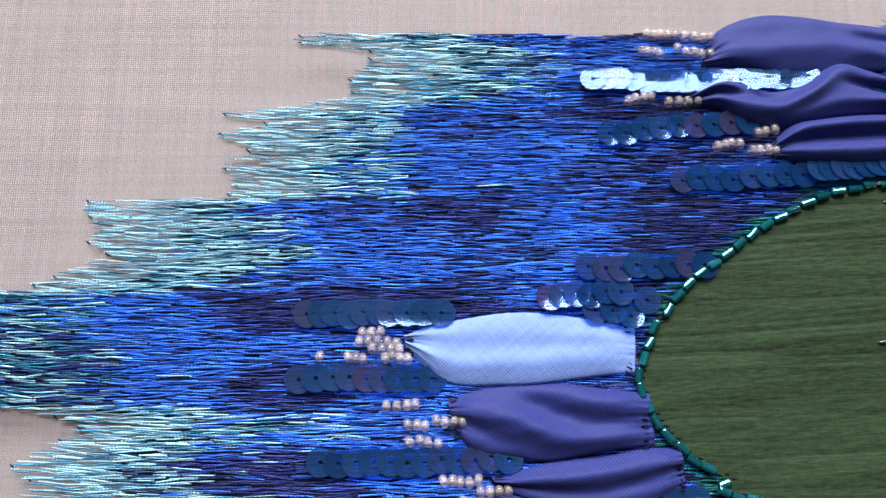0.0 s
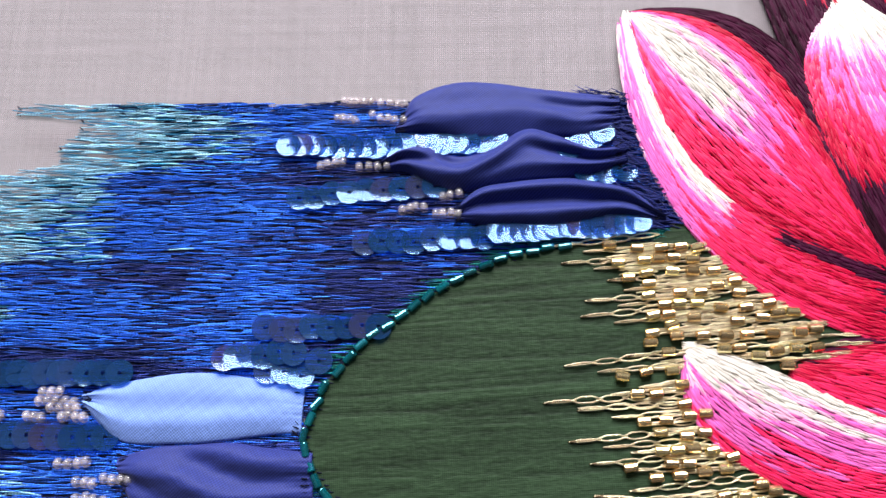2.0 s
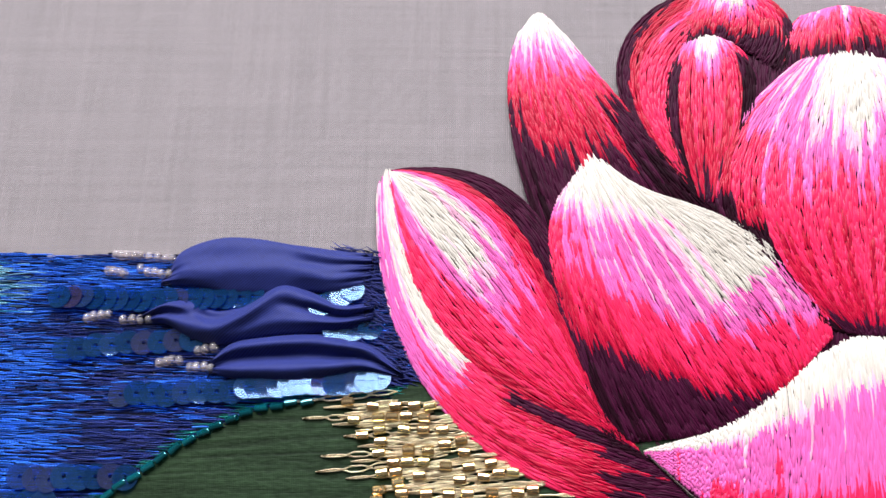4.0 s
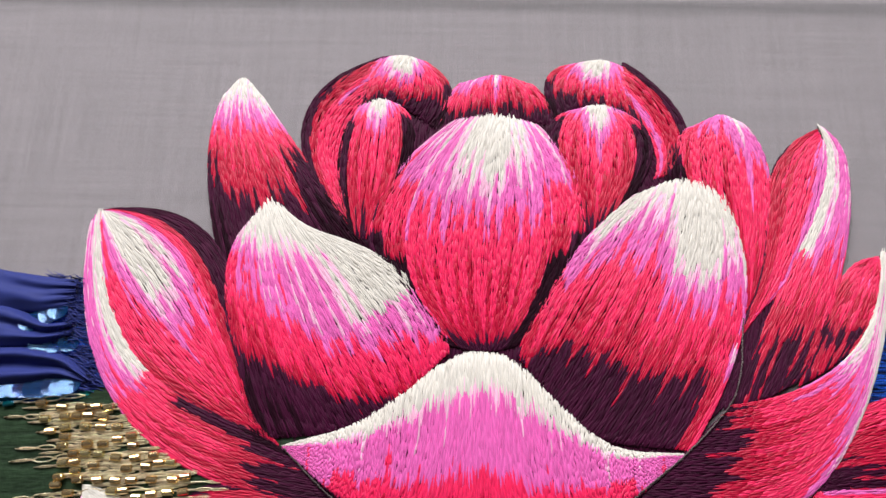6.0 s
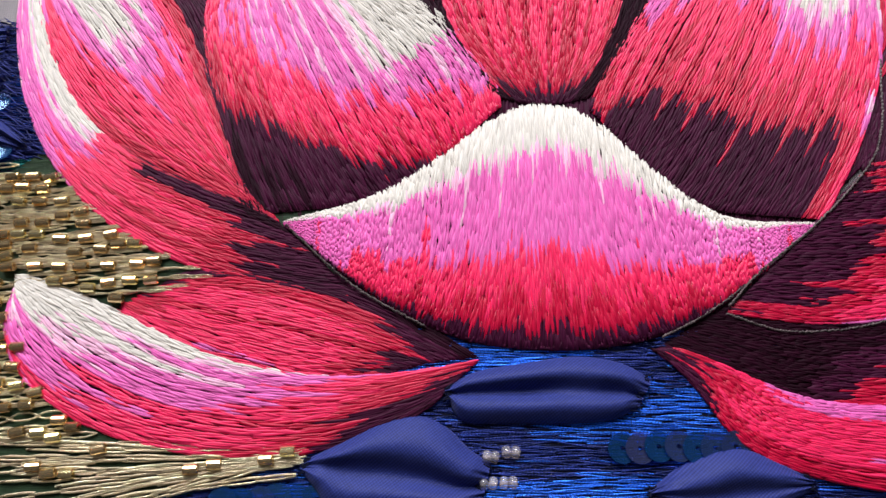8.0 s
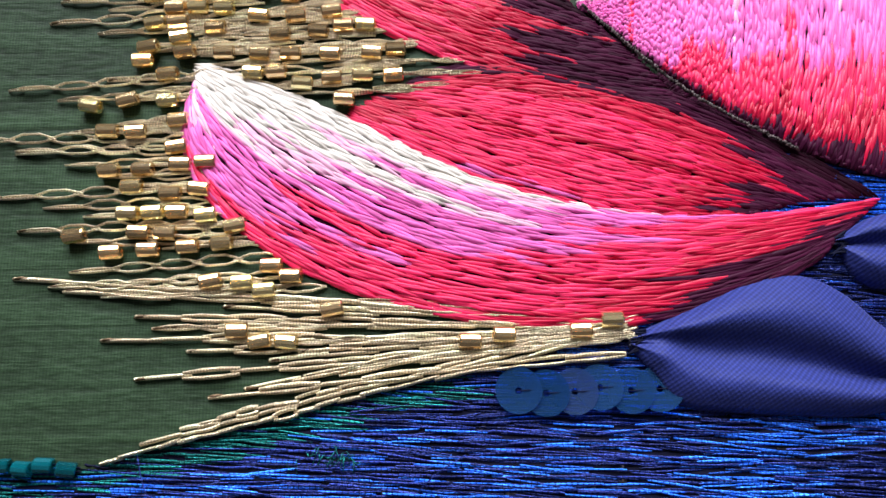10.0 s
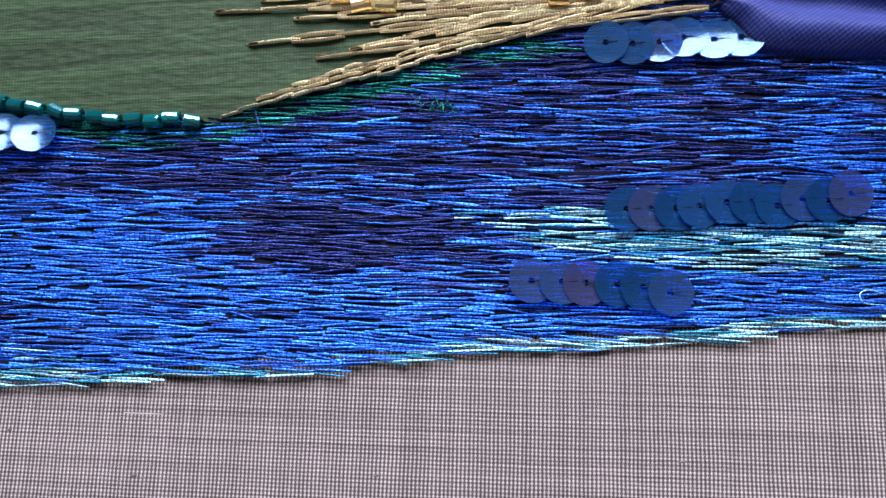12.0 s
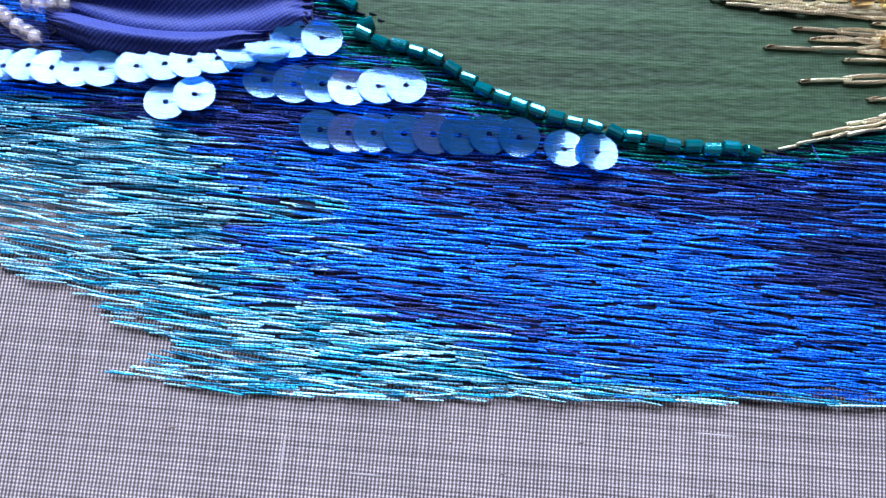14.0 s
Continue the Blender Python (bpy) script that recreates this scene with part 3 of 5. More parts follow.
petal([[(-47.1, -23.3), (-48.1, -22.3), (-49.5, -20.8)], [(-70.6, -12.8), (-64.1, -5.6), (-57.0, -2.9)], [(-90.1, 3.2), (-80.6, 15.8), (-66.5, 24.7)], [(-99.2, 33.7), (-98.2, 34.8), (-96.9, 35.4)]],
      lambda s, u: ramp(u, (0, 0.8), (0.3, 1.6), (0.6, 1.8), (1, 2.4)) + 2.0 * bell(s, 0.5, 0.22) * ramp(u, (0.35, 0), (0.7, 1.1)) - ramp(s, (0.72, 0), (0.85, 1.8), (1, 2.6)) - 1.2 * bell(s, 0, 0.1) * (u < 0.55), 0.8, 1.8, "inner half of the folded side petal with a cream streak")
petal([[(-33.8, -36.4), (-40.0, -29.6), (-47.8, -23.0)], [(-68.6, -28.6), (-65.9, -22.2), (-65.7, -15.0)], [(-92.5, -7.2), (-88.9, -4.4), (-85.7, -1.2)], [(-101.3, 30.7), (-100.0, 33.4), (-98.6, 34.5)]],
      lambda s, u: ramp(u, (0, 0), (0.16, 0.4), (0.26, 1.4), (0.5, 1.8), (0.66, 2.8), (1, 3.2)) + 1.7 * bell(s, 1.0, 0.35) * (u > 0.58) - 1.3 * bell(s, 0.9, 0.16) * (u < 0.45), 1.0, 1.8, "outer half of the folded side petal with a cream fold")
petal([[(-7.4, 1.5), (0.6, 0.2), (8.0, 1.6)], [(-28.9, 30.4), (-0.4, 28.2), (26.3, 32.8)], [(-7.5, 62.6), (3.6, 64.6), (14.6, 61.3)]],
      lambda s, u: ramp(u, (0, -0.6), (0.06, 0.4), (0.12, 1.3), (0.38, 1.7), (0.52, 2.2), (0.68, 2.7), (0.86, 3.0), (1, 3.3)) + 1.6 * bell(s, 0.5, 0.2) * np.clip((u - 0.58) / 0.35, 0, 1) - 2.8 * (abs(s - 0.5) > 0.33) * (u < 0.40) - 2.0 * (abs(s - 0.5) > 0.42) * (u < 0.5) - 0.7 * (abs(s - 0.5) > 0.33) * (u < 0.72), 1.0, 2.6, "large central pink petal with a cream tip")
petal([[(-53.1, -22.1), (-27.2, -17.4), (-7.8, -0.3)], [(-64.0, 11.8), (-40.9, 6.9), (-18.3, 19.5)], [(-60.3, 32.3), (-55.0, 39.6), (-47.1, 31.4)]],
      lambda s, u: ramp(u - ramp(s, (0, 0.11), (0.3, 0.07), (0.5, -0.04), (0.75, -0.17), (1, -0.35)), (0, -0.4), (0.15, 0.1), (0.21, 1.5), (0.40, 2.2), (0.50, 3.0)) + ramp(u, (0.74, 0), (0.88, 1.3)) + 2.6 * bell(s, 1.0, 0.24) * (u > 0.42) + ramp(s, (0, -0.9), (0.25, -0.1), (0.6, 0)), 1.3, 2.6, "large pink petal with a cream upper edge")
petal([[(8.8, -0.7), (24.9, -18.3), (49.1, -21.9)], [(20.7, 22.6), (43.4, 13.7), (64.9, 12.4)], [(39.3, 42.0), (53.1, 47.2), (61.8, 43.3)]],
      lambda s, u: ramp(u + 0.22 * bell(s, 0, 0.18), (0, -0.3), (0.22, 0.2), (0.30, 1.3), (0.52, 1.7), (0.66, 2.5), (0.82, 3.0), (1, 3.9)) + 1.9 * bell(s, 0.64, 0.17) * ramp(u, (0.35, 0), (0.75, 1.1)) + 0.7 * bell(s, 0.95, 0.2) * (u > 0.4) + 1.6 * bell(s, 1, 0.09) * (u < 0.36), 1.3, 2.6, "large crimson petal with a cream tip")
petal([[(-46.1, -23.8), (-31.3, -35.7), (-15.7, -43.6), (1.2, -45.6), (17.3, -43.5), (30.6, -37.3), (47.7, -23.3)], [(-46.3, -23.5), (-30.5, -27.6), (-12.5, -27.5), (0.5, -24.5), (13.1, -27.9), (30.3, -28.4), (47.9, -23.0)], [(-46.4, -22.9), (-29.9, -17.1), (-10.6, -3.7), (-0.0, 0.3), (10.7, -3.6), (30.0, -20.3), (48.1, -22.6)]],
      front_shade, 1.1, 2.4, "broad front petal in pink with a raised cream edge", length=4.6, tuck=0.8, ragged=0.5, pitch=0.34)
petal([[(59.6, -11.1), (45.1, -24.9), (30.8, -38.6)], [(73.6, -7.9), (69.5, -22.4), (58.5, -39.5)], [(90.3, 3.0), (87.7, -9.4), (83.3, -23.3)], [(99.9, 27.0), (100.9, 27.6), (102.1, 22.3)]],
      lambda s, u: ramp(u, (0, -0.2), (0.16, 0.3), (0.25, 1.3), (0.5, 1.9), (0.7, 2.8), (0.86, 3.5), (1, 4.2)) + ramp(s, (0, 0.9), (0.25, 0), (0.7, -0.1), (0.88, 0.3), (1, 1.0)) + 0.6 * bell(s, 0, 0.2) * (u > 0.6), 1.1, 2.0, "outer half of a folded crimson petal with a cream tip")


# ---- lily pad of moss silk ----
def inside(poly, x, y):
    poly = np.asarray(poly)
    hit = np.zeros(np.shape(x), bool)
    for (x0, y0), (x1, y1) in zip(poly, np.roll(poly, -1, 0)):
        cross = ((y0 > y) != (y1 > y)) & (x < (x1 - x0) * (y - y0) / (y1 - y0 + 1e-9) + x0)
        hit ^= cross
    return hit


RIM_TOP = [(-96.6, -13.7), (-105.4, -14.0), (-112.1, -14.5), (-117.6, -15.3), (-125.4, -17.3), (-132.0, -20.2), (-137.4, -23.1), (-141.7, -25.9), (-146.0, -29.3)]
RIM_SIDE = [(-151.3, -33.2), (-157.9, -40.4), (-161.0, -47.5), (-161.5, -52.4), (-159.0, -57.8), (-153.9, -63.6), (-146.9, -67.8)]
RIM_LOW = [(-148.5, -69.5), (-139.1, -72.0), (-133.2, -75.2), (-126.0, -77.7), (-119.1, -79.1), (-112.2, -80.1), (-104.7, -80.3), (-97.3, -80.3)]
RIM_GOLD = [(-97.0, -79.6), (-88.2, -76.9), (-79.5, -74.4), (-69.5, -71.4), (-57.0, -68.3), (-40.6, -63.2)]
RIM = np.vstack([spline(RIM_TOP, np.linspace(0, 1, 24)), spline(RIM_SIDE, np.linspace(0, 1, 24)), spline(RIM_LOW, np.linspace(0, 1, 24)), spline(RIM_GOLD, np.linspace(0, 1, 16))])
PAD_POLY = np.vstack([RIM, [(-30, -58), (-40, -20), (-85, -5)]])
bm = bmesh.new()
low = [bm.verts.new((x * MM, y * MM, -0.0006)) for x, y in PAD_POLY]
face = bm.faces.new(low)
top = bmesh.ops.extrude_face_region(bm, geom=[face])
for v in top["geom"]:
    if isinstance(v, bmesh.types.BMVert):
        v.co.z = 0.0005
bmesh.ops.recalc_face_normals(bm, faces=bm.faces[:])
bmesh.ops.triangulate(bm, faces=[f for f in bm.faces if len(f.verts) > 4])
pad = tagged(new("lily_pad"), "moss green slubbed silk lily pad appliqued on the cloth", "applique")
panel = part("silk_panel", bm, GREEN_SILK, pad)
panel.data.polygons.foreach_set("use_smooth", [False] * len(panel.data.polygons))
hem = np.vstack([spline(RIM_TOP, np.linspace(0, 1, 60)), spline(RIM_SIDE, np.linspace(0, 1, 40)), spline(RIM_LOW, np.linspace(0, 1, 60))])
over = [[(x, y, 0.1), (x + 0.3, y + 0.2, 0.62), (x + 0.7, y + 0.1, 0.66), (x + 1.2, y + 0.1, 0.5)] for x, y in hem + np.random.default_rng(3).normal(0, 0.3, hem.shape)]
strands("hem_stitches", np.array(over) * MM, np.full(len(over), 0.25) * MM, np.full(len(over), 0.12) * MM, DARK_THREAD, pad)


# ---- water of foil thread ----
LEFT_EDGE = np.array([(-223.6, 14.8), (-223.5, 13.4), (-210.1, 11.8), (-210.1, 10.2), (-213.8, 5.8), (-213.2, 3.2), (-220.1, 1.1), (-237.3, -1.2), (-229.5, -3.1), (-237.7, -5.2), (-232.4, -8.5), (-236.6, -12.0), (-234.2, -15.3), (-235.6, -17.1), (-261.2, -18.4), (-260.6, -21.3), (-258.4, -23.4), (-260.5, -26.1), (-256.9, -28.2), (-265.8, -32.5), (-269.5, -33.9), (-282.4, -35.6), (-279.9, -54.8), (-263.3, -56.9), (-259.0, -58.8), (-261.9, -61.0), (-269.7, -65.2), (-266.6, -67.3), (-267.5, -69.8)] + [(-190.6, -92.6), (-187.3, -102.6), (-177.0, -104.3), (-173.1, -107.3), (-164.3, -109.2), (-173.3, -113.2), (-165.3, -114.8)])
LEFT_EDGE = LEFT_EDGE[np.argsort(LEFT_EDGE[:, 1])]
LOW_EDGE = np.array([(-173.2, -113.4), (-159.0, -114.1), (-133.3, -112.7)] + [(-122.2, -111.5), (-100.7, -109.9), (-83.0, -108.7), (-78.2, -107.5), (-60.2, -105.8)] + [(-63.8, -105.9), (-38.2, -103.9), (-34.5, -102.6)] + [(30, -99), (120, -95)])
LOW_EDGE = LOW_EDGE[np.argsort(LOW_EDGE[:, 0])]
TOP_Y = 15.5
PATCH = [(-65.8, -90.6), (-50.9, -88.9), (-36.3, -90.5), (-23.9, -89.5), (-20.0, -92.8), (-24.2, -95.8), (-42.2, -96.5), (-59.7, -94.2)]
RIM_LEFT = RIM[(RIM[:, 0] < RIM_GOLD[4][0])]


def water_lines(y0, y1, x0, x1, pitch, length, seed):
    r = np.random.default_rng(seed)
    a, b, yy = [], [], []
    for y in np.arange(y0, y1, pitch):
        y = y + r.uniform(-0.5, 0.5) * pitch
        x = max(x0, np.interp(y, LEFT_EDGE[:, 1], LEFT_EDGE[:, 0]) + r.exponential(1.6)) if x0 < -90 else x0
        x -= r.uniform(0, 0.4) * length
        while x < x1:
            n = length * r.uniform(0.65, 1.4)
            a.append(x)
            b.append(x + n)
            yy.append(y + r.normal(0, 0.17))
            x += n * r.uniform(0.9, 1.12)
    a, b, yy = map(np.array, (a, b, yy))
    mid = (a + b) / 2
    keep = (yy < TOP_Y + 0.25 * np.sin(mid)) & (yy > np.interp(mid, LOW_EDGE[:, 0], LOW_EDGE[:, 1]))
    if x0 < -90:
        keep &= a > np.interp(yy, LEFT_EDGE[:, 1], LEFT_EDGE[:, 0]) - 1.5
    keep &= ~inside(PAD_POLY, mid, yy)
    keep &= ~(((mid / 88) ** 2 + ((yy - 22) / 62) ** 2) < 1)
    keep &= ~((mid > -85) & (mid < 85) & (yy > -40))
    return a[keep], b[keep], yy[keep], r


def patchy(x, y, sx, sy, seed):
    """Smooth noise made of a few waves, about -1 to 1."""
    r = np.random.default_rng(seed)
    out = 0
    for i in range(7):
        k = r.normal(0, 1, 2)
        out = out + np.sin(x * k[0] / sx + y * k[1] / sy + r.uniform(0, 6.28))
    return out / 2.6


def water(name, label, y0, y1, x0, x1, seed, length=3.9):
    thing = tagged(new(name), label, "embroidery")
    a, b, y, r = water_lines(y0, y1, x0, x1, 0.42, length * 1.4, seed)
    f = np.linspace(0, 1, 4)[None, :]

    def lines(a, b, y, tilt, z):
        x = a[:, None] + (b - a)[:, None] * f
        yy = y[:, None] + (f - 0.5) * (b - a)[:, None] * tilt[:, None]
        zz = z[:, None] + 0.06 * np.sin(np.pi * f)
        return np.stack([x, yy, zz], -1) * MM

    left = np.interp(y, LEFT_EDGE[:, 1], LEFT_EDGE[:, 0])
    # Near-black layer added below the foil, so the gaps between threads look shaded.
    under = ((a - left > 14) | ((y < BAND_HI) & (y > BAND_LO)) | (x0 > -90)) & (y - np.interp((a + b) / 2, LOW_EDGE[:, 0], LOW_EDGE[:, 1]) > 2.2)
    if under.any():
        strands("gap_shade_layer", lines(a, b, y, r.normal(0, 0.02, len(a)), np.full(len(a), 0.02))[under], np.full(under.sum(), 1.0) * MM, np.full(under.sum(), 0.08) * MM, DARK_THREAD, thing)
    for layer in range(2):
        a, b, y, r = water_lines(y0, y1, x0, x1, 0.44 if layer else 0.34, length * 1.25, seed + 5 + layer)
        mid = (a + b) / 2
        left = np.interp(y, LEFT_EDGE[:, 1], LEFT_EDGE[:, 0])
        low = np.interp(mid, LOW_EDGE[:, 0], LOW_EDGE[:, 1])
        reach = 31 + 8 * patchy(mid, y, 9, 2.5, 3)
        band = (y < BAND_HI) & (y > BAND_LO)
        reach = np.where(band, 24, reach) + np.where(y < -70, 12, 0)
        pale = 1 / (1 + np.exp((mid - left - reach) / 3.0)) * np.where(band, 0.75, 1.0)
        if x0 > -90:
            pale = 0 * pale
        pale = np.maximum(pale, np.where(y - low < 1.2 + 0.6 * patchy(mid, y, 8, 4, 8), 0.9, 0))
        pale = np.maximum(pale, np.where(inside(PATCH, mid + r.normal(0, 2.5, len(y)), y + r.normal(0, 0.5, len(y))), 0.9, 0))
        near = np.min(np.hypot(RIM_LEFT[None, :, 0] - mid[:, None], RIM_LEFT[None, :, 1] - y[:, None]), 1)
        green = np.where(near < 2.6 + 1.6 * patchy(mid, y, 10, 6, 4), 0.7, 0) * (mid > -160)
        green = np.where((mid > -97) & (mid < -48) & (near < 3.0), 0.8, green)
        navy = np.clip(np.interp(y, [-100, -75, -50, -10], [0.14, 0.30, 0.48, 0.46]) + np.where((y < -84) & (mid < -94), 0.45, 0.95) * patchy(mid, y, 11, 3.5, 5), 0.05, 0.94)
        navy = navy * np.where(y > -35, np.clip((mid - left - reach) / 45, 0.3, 1), 1)
        navy = np.maximum(navy, np.where((near < 9) | ((y > -90) & (mid > -92) & (mid < -32)), 0.68, 0))
        navy = np.where((y - low < 6.5) & (y < -70), 0.05, navy)
        dice = r.random((3, len(y)))
        kind = np.where(dice[0] < pale, 0, np.where(dice[1] < green, 3, np.where(dice[2] < navy, 2, 1)))
        tilt = r.normal(0.0, 0.058, len(y)) - 0.05 * (kind == 0) * (mid - left < 12)
        z = 0.12 + 0.16 * layer + r.uniform(0, 0.12, len(y))
        line = lines(a, b, y, tilt, z)
        kind = np.where((kind == 0) & ~band & (mid - left < 10) & (r.random(len(y)) < 0.22), 9, kind)
        kind = np.where((kind == 0) & (r.random(len(y)) < np.where(band, 0.5, np.where(y > -70, 0.22, 0.45))), 4, kind)
        for i, nm in enumerate(("pale", "blue", "navy", "green", "teal")):
            pick = kind == i
            if layer == 1 and i == 0:
                pick &= r.random(len(y)) < 0.9
            if pick.any():
                k = int(pick.sum())
                strands(nm + "_stitches", line[pick], r.uniform(0.17, 0.29, k) * MM, r.uniform(0.09, 0.17, k) * MM, FOIL[nm], thing, blunt=0.75)
    return thing


BAND_HI, BAND_LO = -35.6, -55.0
water("embroidered_water", "blue and pale teal foil thread stitched in long ragged bands beside the lily pad", -118, TOP_Y + 0.3, -300, 62, 11)
water("embroidered_water", "blue foil thread stitched beside the right petals", -40, 24, 88, 150, 31)

# loose dark knots at the ragged ends
knots = []
for x, y in LEFT_EDGE[LEFT_EDGE[:, 1] > -68]:
    knots.append([(x - 0.5, y + 0.4, 0.05), (x - 0.15, y + 0.15, 0.25), (x + 0.15, y - 0.1, 0.25), (x + 0.45, y - 0.45, 0.05)])
tagged(strands("thread_ends", np.array(knots) * MM, np.full(len(knots), 0.3) * MM, np.full(len(knots), 0.15) * MM, DARK_THREAD), "tiny dark thread ends at the ragged tips of the water", "thread")


# ---- gathered cloth puffs ----
def puff(low, top, height, mat, label, ridges, seed=1, left=0.9, right=0.9):
    """Gathered cloth between two outlines. A ridge is (width, knots along the cloth of (place, across, rise)); a rise below 0 is a hollow."""
    r = np.random.default_rng(seed)
    ns, nl = 44, 110
    along = np.linspace(0, 1, nl)
    S, L = np.meshgrid(np.linspace(0, 1, ns), along)
    wob = spline(low, L) * (1 - S[..., None]) + spline(top, L) * S[..., None]
    body = np.sin(np.pi * np.clip(S, 0, 1)) ** 0.5
    swell = np.clip(np.minimum(L / 0.16, (1 - L) / 0.14), 0, 1)
    swell = swell * swell * (3 - 2 * swell)
    ph = r.uniform(0, 6.28, 6)
    z = body * (0.35 + 0.45 * swell)
    soft = np.ones(9) / 9
    for wide, knots in ridges:
        at = [np.convolve(np.pad(np.interp(along, [k[0] for k in knots], [k[i] for k in knots]), 4, mode="edge"), soft, "valid")[:, None] for i in (1, 2)]
        z = z + at[1] * np.exp(-((S - at[0]) / wide) ** 2) * body ** 0.5
    ends = left * np.exp(-L / 0.10) + right * np.exp(-(1 - L) / 0.10)
    tight = left * np.exp(-L / 0.05) + right * np.exp(-(1 - L) / 0.05)
    z = z + body * (0.16 * np.cos(2 * np.pi * 4.5 * S + ph[3] + 2 * np.sin(5 * L)) * ends + 0.14 * np.cos(2 * np.pi * 9 * S + ph[4] + 3 * L) * tight)
    z = z + 0.035 * patchy(wob[..., 0], wob[..., 1], 2.2, 1.4, seed + 50) * body
    z = height * np.maximum(z, 0.04) + 0.3
    z = np.where((S == 0) | (S == 1), -0.1, z)
    grid = np.concatenate([wob, z[..., None]], -1)
    grid[..., 1] += 0.2 * np.sin(14 * L + ph[0]) * (S - 0.5)
    grid = grid.reshape(-1, 3) * MM
    faces = [(i * ns + j, i * ns + j + 1, (i + 1) * ns + j + 1, (i + 1) * ns + j) for i in range(nl - 1) for j in range(ns - 1)]
    faces.append(tuple(range(ns)))
    faces.append(tuple((nl - 1) * ns + j for j in range(ns - 1, -1, -1)))
    thing = tagged(new("fabric_puff"), label, "fabric", "gathered fabric puffs")
    mesh_object("gathered_cloth", grid, faces, mat, thing)
    # tacking stitches over both gathered ends
    tacks = []
    for end in (0.03, 0.97):
        for k in range(9):
            c = np.array([k / 8.0])
            e = np.array([end])
            p = (spline(low, e) * (1 - c[:, None]) + spline(top, e) * c[:, None])[0]
            d = r.uniform(1.5, 3.2)
            dy = r.normal(0, 0.5)
            tacks.append([(p[0] - d / 2, p[1] - dy, 0.2), (p[0] - d / 6, p[1] - dy / 3, height * 0.42), (p[0] + d / 6, p[1] + dy / 3, height * 0.42), (p[0] + d / 2, p[1] + dy, 0.2)])
    strands("tacking_stitch", np.array(tacks) * MM, np.full(len(tacks), 0.3) * MM, np.full(len(tacks), 0.2) * MM, DARK_THREAD, thing)
    return thing


DARK_PUFF = "dark indigo cotton puff gathered and tacked down at both ends"
# upper three beside the flower
puff([(-146.5, 8.8), (-139.0, 8.4), (-131.7, 7.3), (-123.6, 7.1), (-114.5, 7.7), (-108.1, 7.7), (-101.7, 9.6)],
     [(-145.0, 12.0), (-142.5, 16.5), (-134.9, 19.4), (-126.4, 19.5), (-118.5, 18.2), (-109.2, 17.0), (-101.6, 16.7)], 2.7, NAVY_CLOTH, DARK_PUFF,
     [(0.20, [(0, 0.2, 0.1), (0.3, 0.32, 0.30), (0.6, 0.42, 0.22), (0.8, 0.25, 0.2), (1, 0.3, 0)]), (0.16, [(0, 0.5, -0.1), (0.25, 0.62, -0.16), (0.5, 0.7, -0.1), (0.72, 0.62, -0.26), (1, 0.5, -0.1)]),
      (0.10, [(0, 0.9, 0), (0.62, 0.85, 0.0), (0.72, 0.8, 0.2), (1, 0.75, 0.1)])], 1, 0.5, 1.5)
puff([(-149.8, 1.1), (-144.4, 0.5), (-139.4, -2.3), (-133.6, -3.5), (-128.0, -2.7), (-121.8, -1.7), (-114.4, -1.1), (-107.5, -0.4), (-100.8, 1.2)],
     [(-149.9, 1.9), (-144.6, 5.1), (-140.0, 5.9), (-133.5, 3.6), (-127.0, 5.4), (-120.6, 9.5), (-114.8, 8.2), (-107.5, 5.2), (-100.7, 6.0)], 3.0, NAVY_CLOTH, DARK_PUFF,
     [(0.13, [(0, 0.7, 0.3), (0.12, 0.78, 0.4), (0.25, 0.7, 0.3), (0.36, 0.5, 0.0), (1, 0.5, 0)]), (0.15, [(0, 0.5, -0.3), (0.15, 0.45, -0.3), (0.32, 0.72, -0.4), (0.45, 0.8, -0.15), (0.6, 0.8, 0), (1, 0.8, 0)]),
      (0.20, [(0, 0.2, 0), (0.2, 0.25, 0.2), (0.40, 0.42, 0.42), (0.55, 0.66, 0.50), (0.66, 0.82, 0.4), (0.76, 0.8, 0.1), (1, 0.7, 0)]),
      (0.10, [(0, 0.6, 0), (0.6, 0.62, 0), (0.72, 0.56, -0.45), (0.85, 0.52, -0.45), (1, 0.5, -0.2)]), (0.11, [(0, 0.8, 0), (0.70, 0.8, 0), (0.82, 0.8, 0.4), (1, 0.75, 0.3)]),
      (0.12, [(0, 0.2, 0), (0.5, 0.22, 0.1), (0.8, 0.24, 0.35), (1, 0.3, 0.2)])], 2, 0.5, 1.2)
puff([(-134.4, -9.2), (-128.5, -10.6), (-123.2, -10.9), (-117.0, -10.9), (-110.2, -10.3), (-102.4, -8.7), (-94.2, -9.7)],
     [(-134.4, -7.3), (-129.8, -3.1), (-123.4, -1.7), (-115.5, -1.1), (-109.2, -1.3), (-101.0, -3.2), (-94.2, -8.7)], 2.9, NAVY_CLOTH, DARK_PUFF,
     [(0.15, [(0, 0.7, 0.2), (0.2, 0.82, 0.45), (0.6, 0.82, 0.5), (0.85, 0.75, 0.4), (1, 0.6, 0.1)]), (0.15, [(0, 0.5, -0.1), (0.18, 0.52, -0.55), (0.5, 0.55, -0.72), (0.75, 0.50, -0.55), (1, 0.4, -0.1)]),
      (0.14, [(0, 0.2, 0.1), (0.3, 0.2, 0.3), (0.65, 0.24, 0.35), (0.85, 0.2, 0.1), (1, 0.2, 0)])], 3, 0.7, 1.0)
